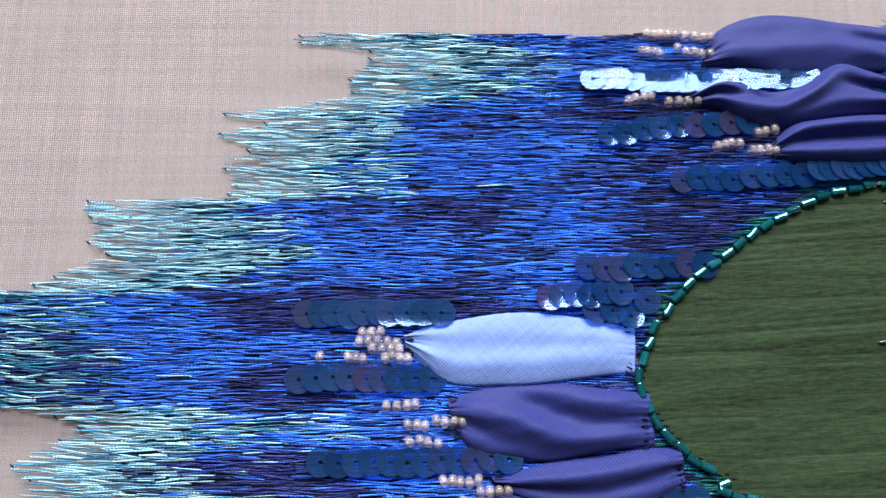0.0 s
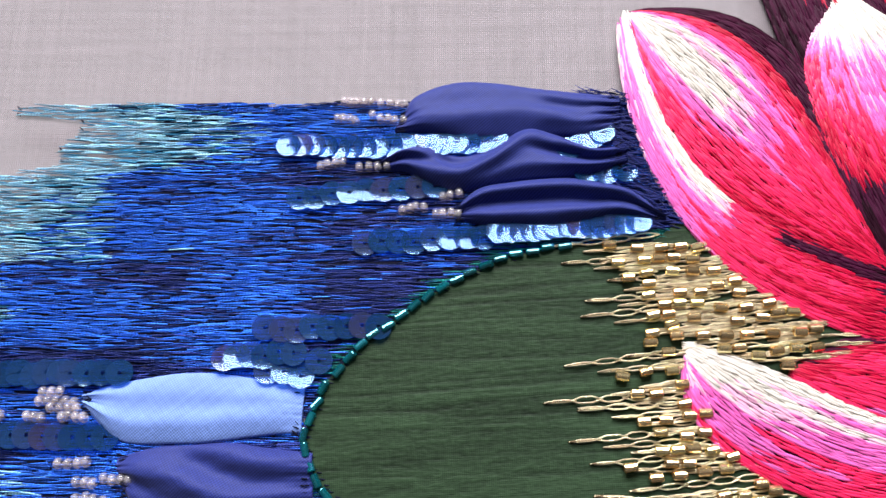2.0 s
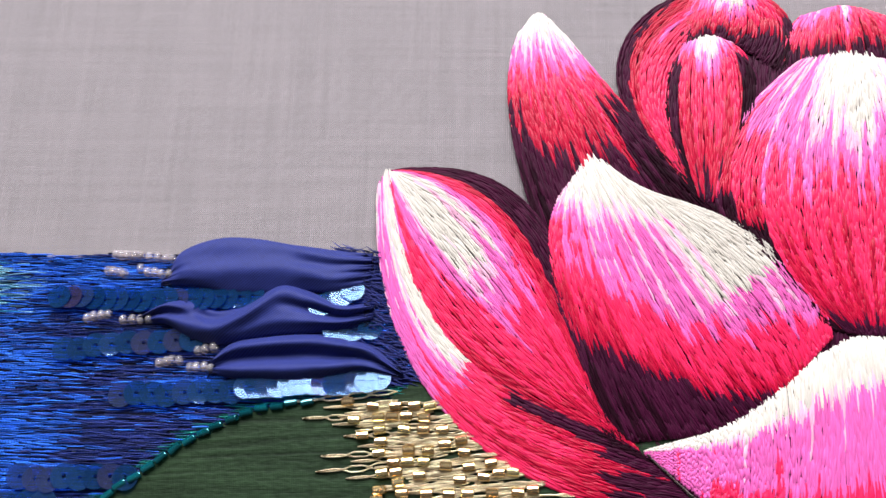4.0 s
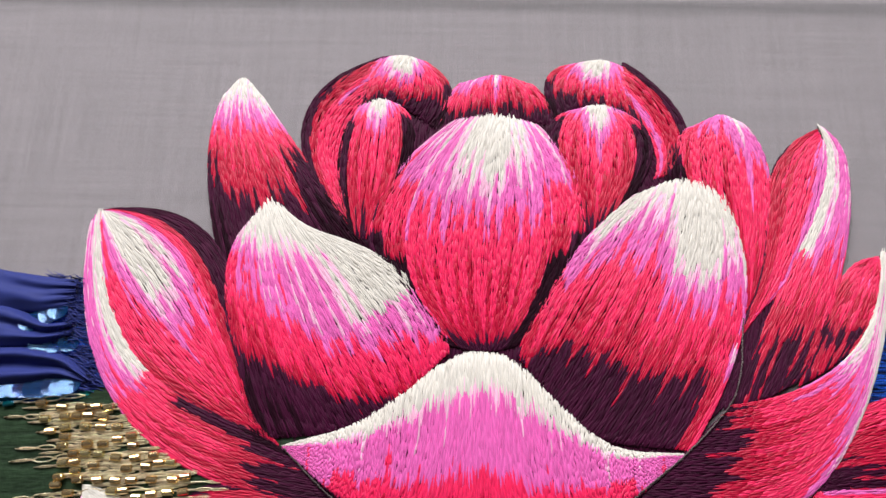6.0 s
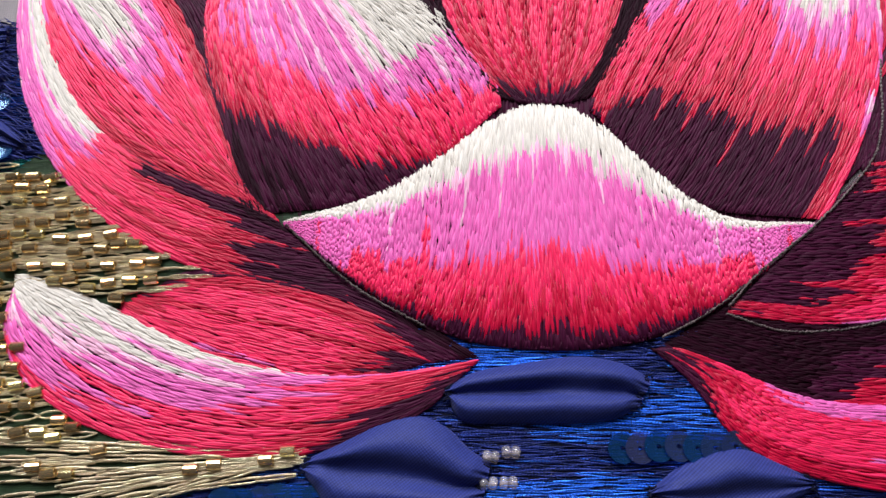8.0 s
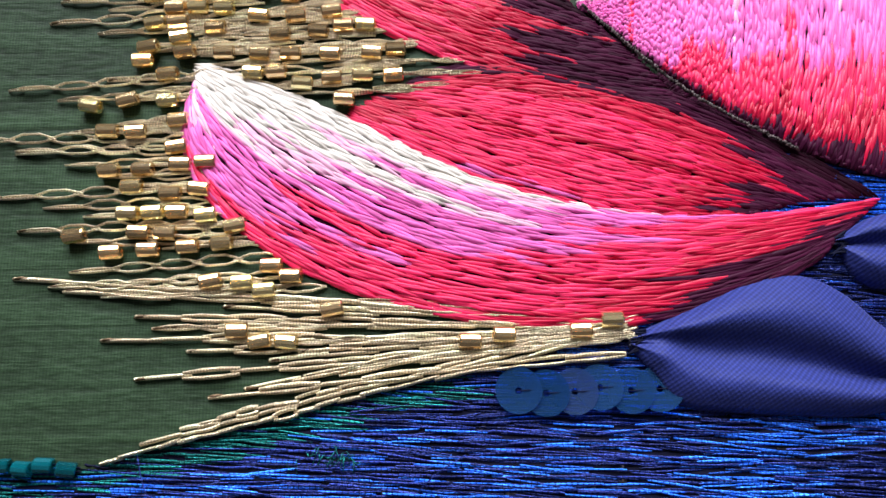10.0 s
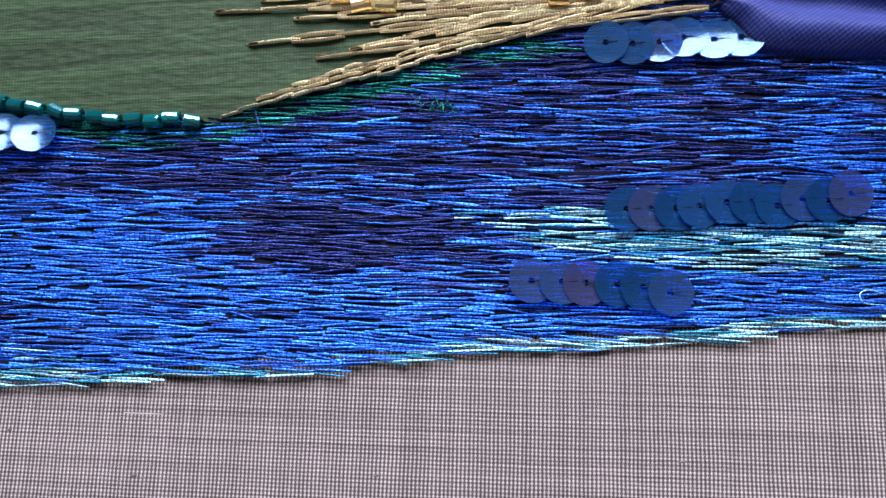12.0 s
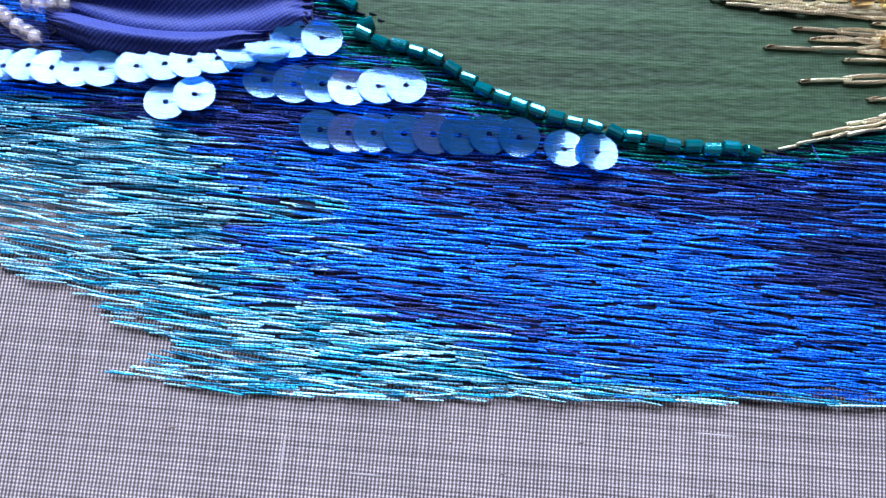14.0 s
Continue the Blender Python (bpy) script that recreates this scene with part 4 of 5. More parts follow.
# at the beaded edge of the pad
puff([(-202.6, -45.2), (-195.0, -51.4), (-184.0, -51.8), (-171.1, -50.6), (-162.3, -49.5)], [(-203.1, -42.7), (-194.9, -40.3), (-184.8, -38.8), (-173.5, -39.3), (-161.9, -41.6)], 1.9, LIGHT_CLOTH, "pale periwinkle cotton puff beside the beaded pad edge",
     [(0.16, [(0, 0.4, 0.2), (0.3, 0.3, 0.22), (0.7, 0.3, 0.2), (1, 0.3, 0)]), (0.14, [(0, 0.6, -0.35), (0.3, 0.58, -0.16), (0.6, 0.52, -0.12), (1, 0.5, 0)]), (0.14, [(0, 0.8, 0.2), (0.5, 0.75, 0.15), (1, 0.7, 0)])], 4, 0.9, 0.15)
puff([(-193.6, -60.1), (-190.7, -62.9), (-183.9, -64.1), (-178.1, -64.6), (-170.0, -63.4), (-159.5, -62.0)], [(-195.5, -53.9), (-188.6, -52.2), (-181.7, -51.5), (-175.7, -51.3), (-168.8, -52.0), (-160.0, -52.9)], 2.8, NAVY_CLOTH, DARK_PUFF,
     [(0.16, [(0, 0.7, 0.2), (0.25, 0.62, 0.3), (0.5, 0.40, 0.4), (0.75, 0.22, 0.3), (1, 0.2, 0.1)]), (0.16, [(0, 0.95, 0), (0.3, 0.9, -0.2), (0.5, 0.70, -0.55), (0.75, 0.48, -0.5), (1, 0.4, -0.2)]),
      (0.12, [(0, 0.4, -0.3), (0.2, 0.35, -0.3), (0.4, 0.15, -0.1), (1, 0.1, 0)]), (0.14, [(0, 0.9, 0), (0.5, 0.92, 0.1), (0.8, 0.8, 0.35), (1, 0.8, 0.2)])], 5, 0.6, 0.3)
puff([(-186.8, -68.8), (-179.2, -71.9), (-169.5, -72.8), (-160.8, -71.3), (-154.6, -69.1)], [(-187.9, -67.1), (-179.1, -65.0), (-169.4, -63.7), (-161.5, -62.5), (-155.2, -62.2)], 2.6, NAVY_CLOTH, DARK_PUFF,
     [(0.16, [(0, 0.6, 0.2), (0.4, 0.7, 0.35), (1, 0.75, 0.3)]), (0.14, [(0, 0.4, -0.2), (0.5, 0.35, -0.4), (1, 0.5, -0.2)])], 6, 0.8, 0.5)
puff([(-186.7, -72.7), (-178.7, -75.0), (-168.3, -75.0), (-159.4, -72.1)], [(-187.4, -69.6), (-180.4, -70.4), (-169.9, -71.1), (-159.5, -69.6)], 2.2, NAVY_CLOTH, DARK_PUFF,
     [(0.2, [(0, 0.5, 0.2), (0.5, 0.5, 0.3), (1, 0.5, 0.1)])], 7)
# below the flower
puff([(-41.1, -65.3), (-38.6, -68.4), (-36.0, -71.4), (-30.2, -72.1), (-23.8, -72.3), (-16.8, -71.9), (-11.7, -70.7)], [(-41.1, -64.2), (-34.2, -60.6), (-27.5, -57.4), (-21.6, -56.5), (-17.3, -58.2), (-13.2, -62.1), (-10.1, -63.8)], 3.0, NAVY_CLOTH, DARK_PUFF,
     [(0.20, [(0, 0.6, 0.0), (0.3, 0.70, 0.35), (0.6, 0.72, 0.4), (0.85, 0.7, 0.3), (1, 0.7, 0.1)]), (0.13, [(0, 0.5, -0.1), (0.25, 0.45, -0.5), (0.6, 0.40, -0.7), (0.85, 0.42, -0.6), (1, 0.45, -0.2)]),
      (0.14, [(0, 0.2, 0), (0.3, 0.16, 0.3), (0.7, 0.18, 0.35), (1, 0.25, 0.2)])], 8, 0.5, 0.8)
puff([(-17.4, -53.2), (-14.6, -57.4), (-7.2, -57.9), (2.1, -57.7), (9.6, -57.2), (14.3, -55.2)], [(-17.9, -52.3), (-12.7, -49.3), (-4.2, -47.5), (4.4, -46.5), (12.0, -47.4), (17.0, -50.2)], 2.8, NAVY_CLOTH, DARK_PUFF,
     [(0.18, [(0, 0.7, 0.1), (0.3, 0.78, 0.35), (0.7, 0.75, 0.4), (1, 0.7, 0.1)]), (0.13, [(0, 0.5, -0.1), (0.15, 0.58, -0.55), (0.45, 0.52, -0.65), (0.65, 0.48, -0.35), (0.8, 0.5, -0.55), (1, 0.45, -0.2)]),
      (0.16, [(0, 0.2, 0), (0.3, 0.22, 0.3), (0.7, 0.22, 0.35), (1, 0.2, 0.1)])], 9, 0.4, 0.7)
puff([(15.5, -69.2), (24.3, -73.3), (31.6, -72.4), (42.7, -67.3)], [(15.3, -68.0), (23.0, -63.0), (31.9, -61.5), (41.7, -66.0)], 2.8, NAVY_CLOTH, DARK_PUFF,
     [(0.2, [(0, 0.6, 0.1), (0.5, 0.7, 0.4), (1, 0.6, 0.1)]), (0.14, [(0, 0.4, -0.1), (0.5, 0.4, -0.5), (1, 0.4, -0.1)])], 10)
for low, top, seed in (([(101.5, 12.5), (111.6, 10.9), (125.1, 11.9)], [(102.7, 21.1), (112.3, 23.5), (127.1, 22.7)], 11), ([(97.5, -3.7), (109.0, -5.3), (122.2, -3.8)], [(99.0, 4.6), (110.8, 6.2), (123.9, 5.7)], 12)):
    puff(low, top, 2.4, NAVY_CLOTH, DARK_PUFF, [(0.2, [(0, 0.6, 0.1), (0.5, 0.7, 0.3), (1, 0.6, 0.1)]), (0.15, [(0, 0.4, -0.1), (0.5, 0.4, -0.4), (1, 0.4, -0.1)])], seed)


# ---- sequins ----
def ring_mesh(name, radius, hole, thick, cup, mat, n=28):
    """A thin dished disc with a hole; its two faces and its rims keep sharp edges between them."""
    bands = [[(hole, 0.0), (radius * 0.4, cup * 0.12), (radius * 0.75, cup * 0.5), (radius, cup)], [(radius, cup), (radius, cup - thick)],
             [(radius, cup - thick), (radius * 0.75, cup * 0.5 - thick), (radius * 0.4, cup * 0.12 - thick), (hole, -thick)], [(hole, -thick), (hole, 0.0)]]
    verts, faces = [], []
    for band in bands:
        start = len(verts)
        verts += [(q * math.cos(2 * math.pi * i / n) * MM, q * math.sin(2 * math.pi * i / n) * MM, z * MM) for q, z in band for i in range(n)]
        faces += [(start + a * n + i, start + a * n + (i + 1) % n, start + (a + 1) * n + (i + 1) % n, start + (a + 1) * n + i) for a in range(len(band) - 1) for i in range(n)]
    data = bpy.data.meshes.new(name)
    data.from_pydata(verts, [], faces)
    data.materials.append(mat)
    data.polygons.foreach_set("use_smooth", [True] * len(faces))
    return data


SEQ = ring_mesh("sequin", 2.5, 0.36, 0.05, 0.15, SEQUIN)


def placed(name, data, x, y, z, rx, ry, rz, parent):
    ob = new(name, data)
    ob.matrix_basis = pose(x * MM, y * MM, z * MM, rx, ry, rz)
    ob.parent = parent
    return ob


def sequin_row(ends, n, seed, lift=0.95, tilt=6.0, lean=0.0):
    r = np.random.default_rng(seed)
    thing = tagged(new("sequin_row"), "row of overlapping translucent blue sequins sewn flat", "sequins", "rows of sequins")
    (x0, y0), (x1, y1) = ends
    way = math.degrees(math.atan2(y1 - y0, x1 - x0))
    tacks = []
    lift = lift + 2.2 * math.sin(math.radians(abs(lean) * 1.8))
    swing, turn = r.uniform(1.5, 5.0), r.uniform(0, 6.28)
    for i in range(n):
        f = i / max(n - 1, 1)
        x, y = x0 + (x1 - x0) * f + r.normal(0, 0.15), y0 + (y1 - y0) * f + r.normal(0, 0.2)
        z = lift + r.normal(0, 0.015)
        placed("sequin", SEQ, x, y, z, -lean * 1.8 + swing * math.sin(turn + 0.9 * i) + r.normal(0, 1.0), tilt + r.normal(0, 0.8), way, thing)
        tacks.append([(x - 0.2, y, z - 0.1), (x + 0.3, y, z + 0.10), (x + 0.9, y + 0.05, z + 0.22), (x + 1.6, y + 0.1, z + 0.15)])
    strands("thread", np.array(tacks) * MM, np.full(n, 0.12) * MM, np.full(n, 0.06) * MM, DARK_THREAD, thing)
    return thing


ROWS = [
    ([(-167.6, 5.8), (-149.9, 5.4)], 8, 4), ([(-147.2, 5.6), (-126.6, 6.4)], 9, 4), ([(-112.2, 5.1), (-105.3, 8.1)], 4, 6), ([(-164.9, -4.8), (-138.4, -2.7)], 9, 2), ([(-108.7, -0.2), (-101.4, 0.1)], 3, 3),
    ([(-152.0, -14.2), (-128.9, -12.8)], 8, 2), ([(-126.1, -12.1), (-99.3, -10.3)], 13, 7), ([(-169.9, -30.8), (-148.7, -30.0)], 8, 2),
    ([(-177.3, -36.0), (-164.3, -35.3)], 6, 5), ([(-159.5, -36.4), (-158.7, -36.4)], 1, 0), ([(-169.1, -38.5), (-162.8, -39.4)], 3, 6),
    ([(-220.3, -39.0), (-207.6, -39.0)], 6, 2), ([(-205.6, -39.1), (-196.5, -38.6)], 4, 5), ([(-221.3, -50.2), (-198.0, -50.6)], 9, 1), ([(-216.9, -64.8), (-184.8, -64.1)], 12, 1),
    ([(-151.8, -82.5), (-128.4, -81.2)], 8, 0), ([(-122.9, -81.9), (-118.7, -82.1)], 2, 8), ([(-159.2, -77.0), (-142.0, -76.1)], 6, 3), ([(-163.5, -72.1), (-153.2, -71.1)], 4, 4),
    ([(-190.8, -77.9), (-179.0, -77.2)], 5, 8), ([(-174.9, -76.4), (-159.2, -73.0)], 6, 8), ([(-170.7, -80.5), (-167.3, -79.9)], 2, 8),
    ([(-53.2, -70.7), (-38.1, -69.8)], 6, 1), ([(-51.2, -89.9), (-27.1, -88.2)], 10, 0), ([(-61.1, -97.8), (-46.3, -98.7)], 6, 0), ([(11.4, -61.4), (29.8, -61.0)], 7, 0),
]
for i, (ends, n, lean) in enumerate(ROWS):
    sequin_row(ends, n, 100 + i, lean=lean, tilt=-6.0 if i in (0, 1, 22) else 6.0)


# ---- beads ----
def bead_mesh(name, radius, length, hole, mat, sides=10, square=True):
    """A short drilled glass cylinder along x, or a rounded ring bead."""
    h = length / 2
    if square:
        prof = [(-h, hole), (-h, radius * 0.86), (-h * 0.86, radius), (h * 0.86, radius), (h, radius * 0.86), (h, hole)]
    else:
        prof = [(-h * 0.8, hole), (-h, radius * 0.6), (-h * 0.55, radius * 0.93), (0, radius), (h * 0.55, radius * 0.93), (h, radius * 0.6), (h * 0.8, hole)]
    m = len(prof)
    verts = [(x * MM, q * math.cos(2 * math.pi * (i + 0.5) / sides) * MM, q * math.sin(2 * math.pi * (i + 0.5) / sides) * MM) for x, q in prof for i in range(sides)]
    faces = [(a * sides + i, a * sides + (i + 1) % sides, ((a + 1) % m) * sides + (i + 1) % sides, ((a + 1) % m) * sides + i) for a in range(m) for i in range(sides)]
    data = bpy.data.meshes.new(name)
    data.from_pydata(verts, [], faces)
    data.materials.append(mat)
    data.polygons.foreach_set("use_smooth", [not square] * len(faces))
    return data


TEAL_LONG = bead_mesh("bead", 0.72, 2.6, 0.3, TEAL_GLASS, 12)
TEAL_SHORT = bead_mesh("bead", 0.82, 2.0, 0.3, TEAL_GLASS, 12)
GOLD_BEAD = bead_mesh("bead", 0.86, 2.4, 0.3, GOLD_GLASS, 12)
CLEAR_BEAD = bead_mesh("bead", 1.05, 1.45, 0.3, CLEAR_GLASS, 14, False)


def bead_line(pts, data, pitch, label, z=0.95):
    thing = tagged(new("bead_line"), label, "beads")
    path = spline(pts, np.linspace(0, 1, 600))
    run = np.r_[0, np.cumsum(np.linalg.norm(np.diff(path, axis=0), axis=1))]
    for k in range(int(run[-1] / pitch)):
        d = (k + 0.5) * pitch
        x, y = np.interp(d, run, path[:, 0]), np.interp(d, run, path[:, 1])
        x2, y2 = np.interp(d + 0.4, run, path[:, 0]), np.interp(d + 0.4, run, path[:, 1])
        placed("bead", data, x + random.gauss(0, 0.12), y + random.gauss(0, 0.12), z, random.uniform(0, 45), random.gauss(0, 9), math.degrees(math.atan2(y2 - y, x2 - x)) + random.gauss(0, 5), thing)
    return thing


bead_line(RIM_TOP[2:] + RIM_SIDE[:2], TEAL_LONG, 3.1, "line of teal glass bugle beads edging the green pad")
bead_line(RIM_SIDE[1:], TEAL_LONG, 2.9, "line of teal glass bugle beads edging the green pad")
bead_line([RIM_SIDE[-1]] + RIM_LOW, TEAL_SHORT, 2.35, "line of short teal glass beads along the pad's lower edge")


def bead_cluster(ends, rows=1):
    (x0, y0), (x1, y1) = ends
    thing = tagged(new("bead_cluster"), "short cluster of clear rosy glass seed beads", "beads", "clusters of clear beads")
    n = max(1, round(math.hypot(x1 - x0, y1 - y0) / 1.5) + 1)
    for q in range(rows):
        for i in range(n):
            f = i / max(n - 1, 1)
            placed("bead", CLEAR_BEAD, x0 + (x1 - x0) * f + random.gauss(0, 0.12), y0 + (y1 - y0) * f - 1.9 * q + random.gauss(0, 0.15), 1.05, random.uniform(0, 90), random.gauss(0, 8), random.gauss(0, 14), thing)


for ends in ([(-156.8, 15.3), (-151.3, 15.2)], [(-149.3, 14.9), (-144.3, 14.6)], [(-158.0, 11.9), (-154.2, 11.3)], [(-150.9, 12.1), (-144.9, 10.8)], [(-160.8, 1.8), (-156.7, 2.3)],
             [(-153.1, 1.4), (-147.9, 1.5)], [(-144.5, -7.3), (-140.5, -6.8)], [(-138.1, -8.4), (-133.6, -8.4)], [(-136.9, -4.9), (-133.7, -4.3)],
             [(-210.1, -42.5), (-207.4, -42.5)], [(-210.8, -43.8), (-204.5, -44.1)], [(-208.5, -45.3), (-204.0, -45.3)], [(-217.9, -46.7), (-217.3, -46.7)], [(-213.0, -46.9), (-210.0, -46.9)], [(-206.3, -46.9), (-202.5, -46.9)], [(-205.9, -55.3), (-200.7, -55.1)],
             [(-202.2, -58.2), (-199.3, -58.4)], [(-197.3, -57.8), (-192.6, -57.8)], [(-201.9, -61.1), (-197.0, -61.3)], [(-196.0, -67.8), (-190.2, -67.7)], [(-189.7, -69.3), (-185.1, -69.3)],
             [(-10.7, -62.8), (-6.1, -62.4)], [(-11.2, -67.3), (-6.5, -67.1)], [(-192.8, -71.0), (-188.0, -73.9)]):
    bead_cluster(ends)

# gold: looped metal thread with cut glass beads at the petals' feet
gold = tagged(new("gold_embroidery"), "pale gold metal thread in looped rows with amber cut glass beads", "embroidery")
TIPS = [(-115.6, -14.8), (-113.7, -18.1), (-105.2, -21.4), (-109.5, -25.3), (-110.4, -28.3), (-97.5, -30.9), (-113.8, -37.4), (-117.7, -44.1), (-111.6, -45.4), (-113.4, -50.9), (-109.8, -54.7), (-105.2, -61.0), (-102.2, -19.5), (-102.2, -23.3), (-98.0, -28.5), (-102.3, -35.6), (-105.6, -42.5), (-100.4, -47.8), (-102.5, -52.7), (-97.4, -54.8)] + [(-103.1, -59.2), (-99.2, -60.6), (-93.0, -65.2)]
LOWER = [(-109.3, -60.2), (-103.4, -61.4), (-95.1, -64.0), (-98.5, -66.7), (-88.9, -67.6), (-94.2, -70.8), (-86.0, -72.3), (-82.2, -71.3), (-79.8, -68.2), (-75.9, -69.7), (-85.4, -62.5), (-69.6, -68.3), (-91.1, -65.0), (-72.2, -65.7), (-76.7, -67.1), (-63.3, -67.8)]
loops = []


def chain(x0, y0, x1, y1, wide=0.34, open_loop=False):
    dist = math.hypot(x1 - x0, y1 - y0)
    n = max(2, round(dist / 4.6))
    ux, uy = (x1 - x0) / dist, (y1 - y0) / dist
    f = np.linspace(0, 1, 4)
    for i in range(n):
        a = (i - 0.12) * dist / n
        b = (i + 1.12) * dist / n
        for sgn in (-1, 0, 1) if i % 2 and not open_loop else (-1, 1):
            off = sgn * wide * np.sin(np.pi * f) * random.uniform(0.7, 1.25) * (0.35 if i == 0 else 1)
            t = a + (b - a) * f
            loops.append(np.stack([x0 + ux * t - uy * off, y0 + uy * t + ux * off, 0.62 + 0.3 * np.sin(np.pi * f) + random.uniform(0, 0.3) + 0 * f], -1))


for x, y in TIPS:
    chain(x, y, x + random.uniform(19, 24), y + random.uniform(1.2, 2.6), 0.6, True)
    chain(x + 6, y - random.uniform(0.9, 1.2), x + 24, y + random.uniform(-0.4, 1.2), 0.5, True)
gx1, gy1 = [(-40.8, -62.5)][0]
rods = []


def rod_row(x0, y0, x1, y1, loose=1.0):
    """Laid metal rods end over end, now and then two abreast."""
    dist = math.hypot(x1 - x0, y1 - y0)
    n = max(2, round(dist / 5.4))
    ux, uy = (x1 - x0) / dist, (y1 - y0) / dist
    f = np.linspace(0, 1, 4)
    for i in range(n):
        for sgn in (-1, 1) if i and random.random() < 0.6 * loose else (0,):
            t = (i - 0.10 + 1.2 * f) * dist / n
            off = sgn * (0.20 + 0.16 * np.sin(np.pi * f)) + random.gauss(0, 0.12) * f + random.gauss(0, 0.05)
            rods.append(np.stack([x0 + ux * t - uy * off, y0 + uy * t + ux * off, 0.62 + 0.16 * (i % 2) + 0.18 * np.sin(np.pi * f) + random.uniform(0, 0.2)], -1))


for x, y in LOWER:
    rod_row(x, y, x + (gx1 - x) * 0.97, y + (gy1 - y) * random.uniform(0.62, 0.98))
for d in (0.0, 0.75, 1.4):
    edge = spline(RIM_GOLD, np.linspace(0, 1, 12)) + (0, d)
    for (xa, ya), (xb, yb) in zip(edge[int(d * 2):-1], edge[int(d * 2) + 1:]):
        rod_row(xa, ya, xb, yb, 0.3)
ZONES = ([(-106.2, -15.4), (-89.8, -14.3), (-80.6, -22.3), (-65.3, -31.4), (-65.2, -33.9), (-76.6, -37.7), (-92.2, -32.3), (-100.2, -31.7), (-98.0, -25.5), (-105.2, -21.3)],
         [(-101.1, -36.0), (-92.6, -34.9), (-90.3, -44.6), (-83.9, -54.5), (-72.0, -62.3), (-55.9, -62.9), (-41.3, -62.1), (-42.8, -64.7), (-62.9, -67.7), (-82.2, -68.3), (-85.8, -62.7), (-93.6, -59.3), (-100.3, -54.3), (-102.0, -44.2)])
for zone in ZONES:
    lo, hi = np.min(zone, 0), np.max(zone, 0)
    for k in range(900):
        x, y = random.uniform(lo[0], hi[0]), random.uniform(lo[1], hi[1])
        if inside(zone, np.array(x), np.array(y)) and (y > -57 or x > -60) and random.random() < 0.22:
            chain(x - 1, y - 0.2, x + random.uniform(5, 9), y + random.uniform(0.2, 1.1), 0.3)
strands("gold_thread", np.array(loops) * MM, np.full(len(loops), 0.32) * MM, np.full(len(loops), 0.26) * MM, GOLD_THREAD, gold, blunt=0.8)
strands("laid_gold_thread", np.array(rods) * MM, np.random.default_rng(9).uniform(0.38, 0.56, len(rods)) * MM, np.full(len(rods), 0.36) * MM, GOLD_THREAD, gold, blunt=0.85)
BEADS = [(-105.2, -14.7), (-100.1, -15.4), (-95.5, -15.3), (-91.9, -15.1), (-89.8, -17.5), (-98.6, -20.1), (-93.7, -19.8), (-90.0, -19.8), (-86.1, -19.7), (-81.7, -23.9), (-85.3, -26.7), (-80.8, -26.6), (-76.5, -25.8), (-82.5, -29.1), (-77.9, -28.5)]
BEADS += [(-98.6, -33.2), (-93.7, -31.9), (-89.0, -31.8), (-84.7, -31.8), (-81.0, -31.7), (-76.3, -31.5), (-71.3, -31.2), (-95.4, -34.9), (-79.3, -35.5), (-75.9, -34.6), (-72.2, -34.1), (-68.6, -34.0), (-74.2, -37.3), (-104.0, -39.3), (-99.7, -38.4)]
BEADS += [(-95.0, -38.3), (-93.4, -40.7), (-98.2, -42.4), (-93.2, -44.1), (-100.6, -47.3), (-96.7, -47.0), (-92.5, -46.2), (-93.2, -49.8), (-90.0, -49.1), (-88.9, -52.2), (-86.7, -55.4), (-90.5, -55.9), (-94.9, -56.5), (-99.0, -56.9)]
BEADS += [(-84.0, -59.8), (-81.5, -60.6), (-81.4, -66.2), (-78.5, -66.2), (-78.6, -58.9), (-80.9, -57.8), (-73.8, -62.4), (-89.7, -50.5), (-93.2, -54.5), (-96.2, -54.5), (-99.1, -55.0)]
BEADS += [(-103.4, -55.2), (-99.4, -55.0), (-93.9, -54.6), (-89.9, -54.0), (-87.5, -59.8), (-83.3, -59.2), (-74.9, -63.4), (-84.0, -65.2), (-79.7, -64.8), (-58.6, -65.4), (-54.9, -64.6), (-46.5, -63.8), (-43.1, -62.5)]
done = []
for x, y in BEADS:
    if all(math.hypot(x - p, y - q) > 2.1 for p, q in done):
        done.append((x, y))
        placed("bead", GOLD_BEAD, x, y, 1.5, random.uniform(0, 45), random.gauss(0, 4), random.gauss(4, 5), gold)


# couched dark cords that outline the right-hand petals and the front petal
def cord(pts, label, z=1.1):
    path = spline(pts, np.linspace(0, 1, 200)) + np.random.default_rng(5).normal(0, 0.08, (200, 2))
    bits = [np.stack([np.r_[path[i:i + 4, 0]], np.r_[path[i:i + 4, 1]], np.array([z - 0.2, z, z, z - 0.2])], -1) for i in range(0, 196, 2)]
    return strands("outline_cord", np.array(bits) * MM, np.full(len(bits), 0.42) * MM, np.full(len(bits), 0.3) * MM, CORD, lotus, label)


BRONZE = material("dark_bronze_thread", (0.16, 0.10, 0.05), 0.4, 0.4, island=0.5)
CORD = material("grey_brown_cord", (0.10, 0.07, 0.07), 0.6, island=0.8)
cord([(64.1, 10.3), (62.1, -4.2), (58.2, -12.2), (47.8, -22.8), (37.1, -31.4), (30.5, -38.2)], "grey brown couched outline cord", 1.5)
cord([(30.5, -39.0), (41.6, -42.0), (57.8, -40.0), (70.9, -33.0), (80.4, -26.7)], "grey brown couched outline cord", 0.9)
cord([(-46.1, -23.6), (-33.9, -34.5), (-20.8, -41.9)], "grey brown couched outline cord", 1.3)
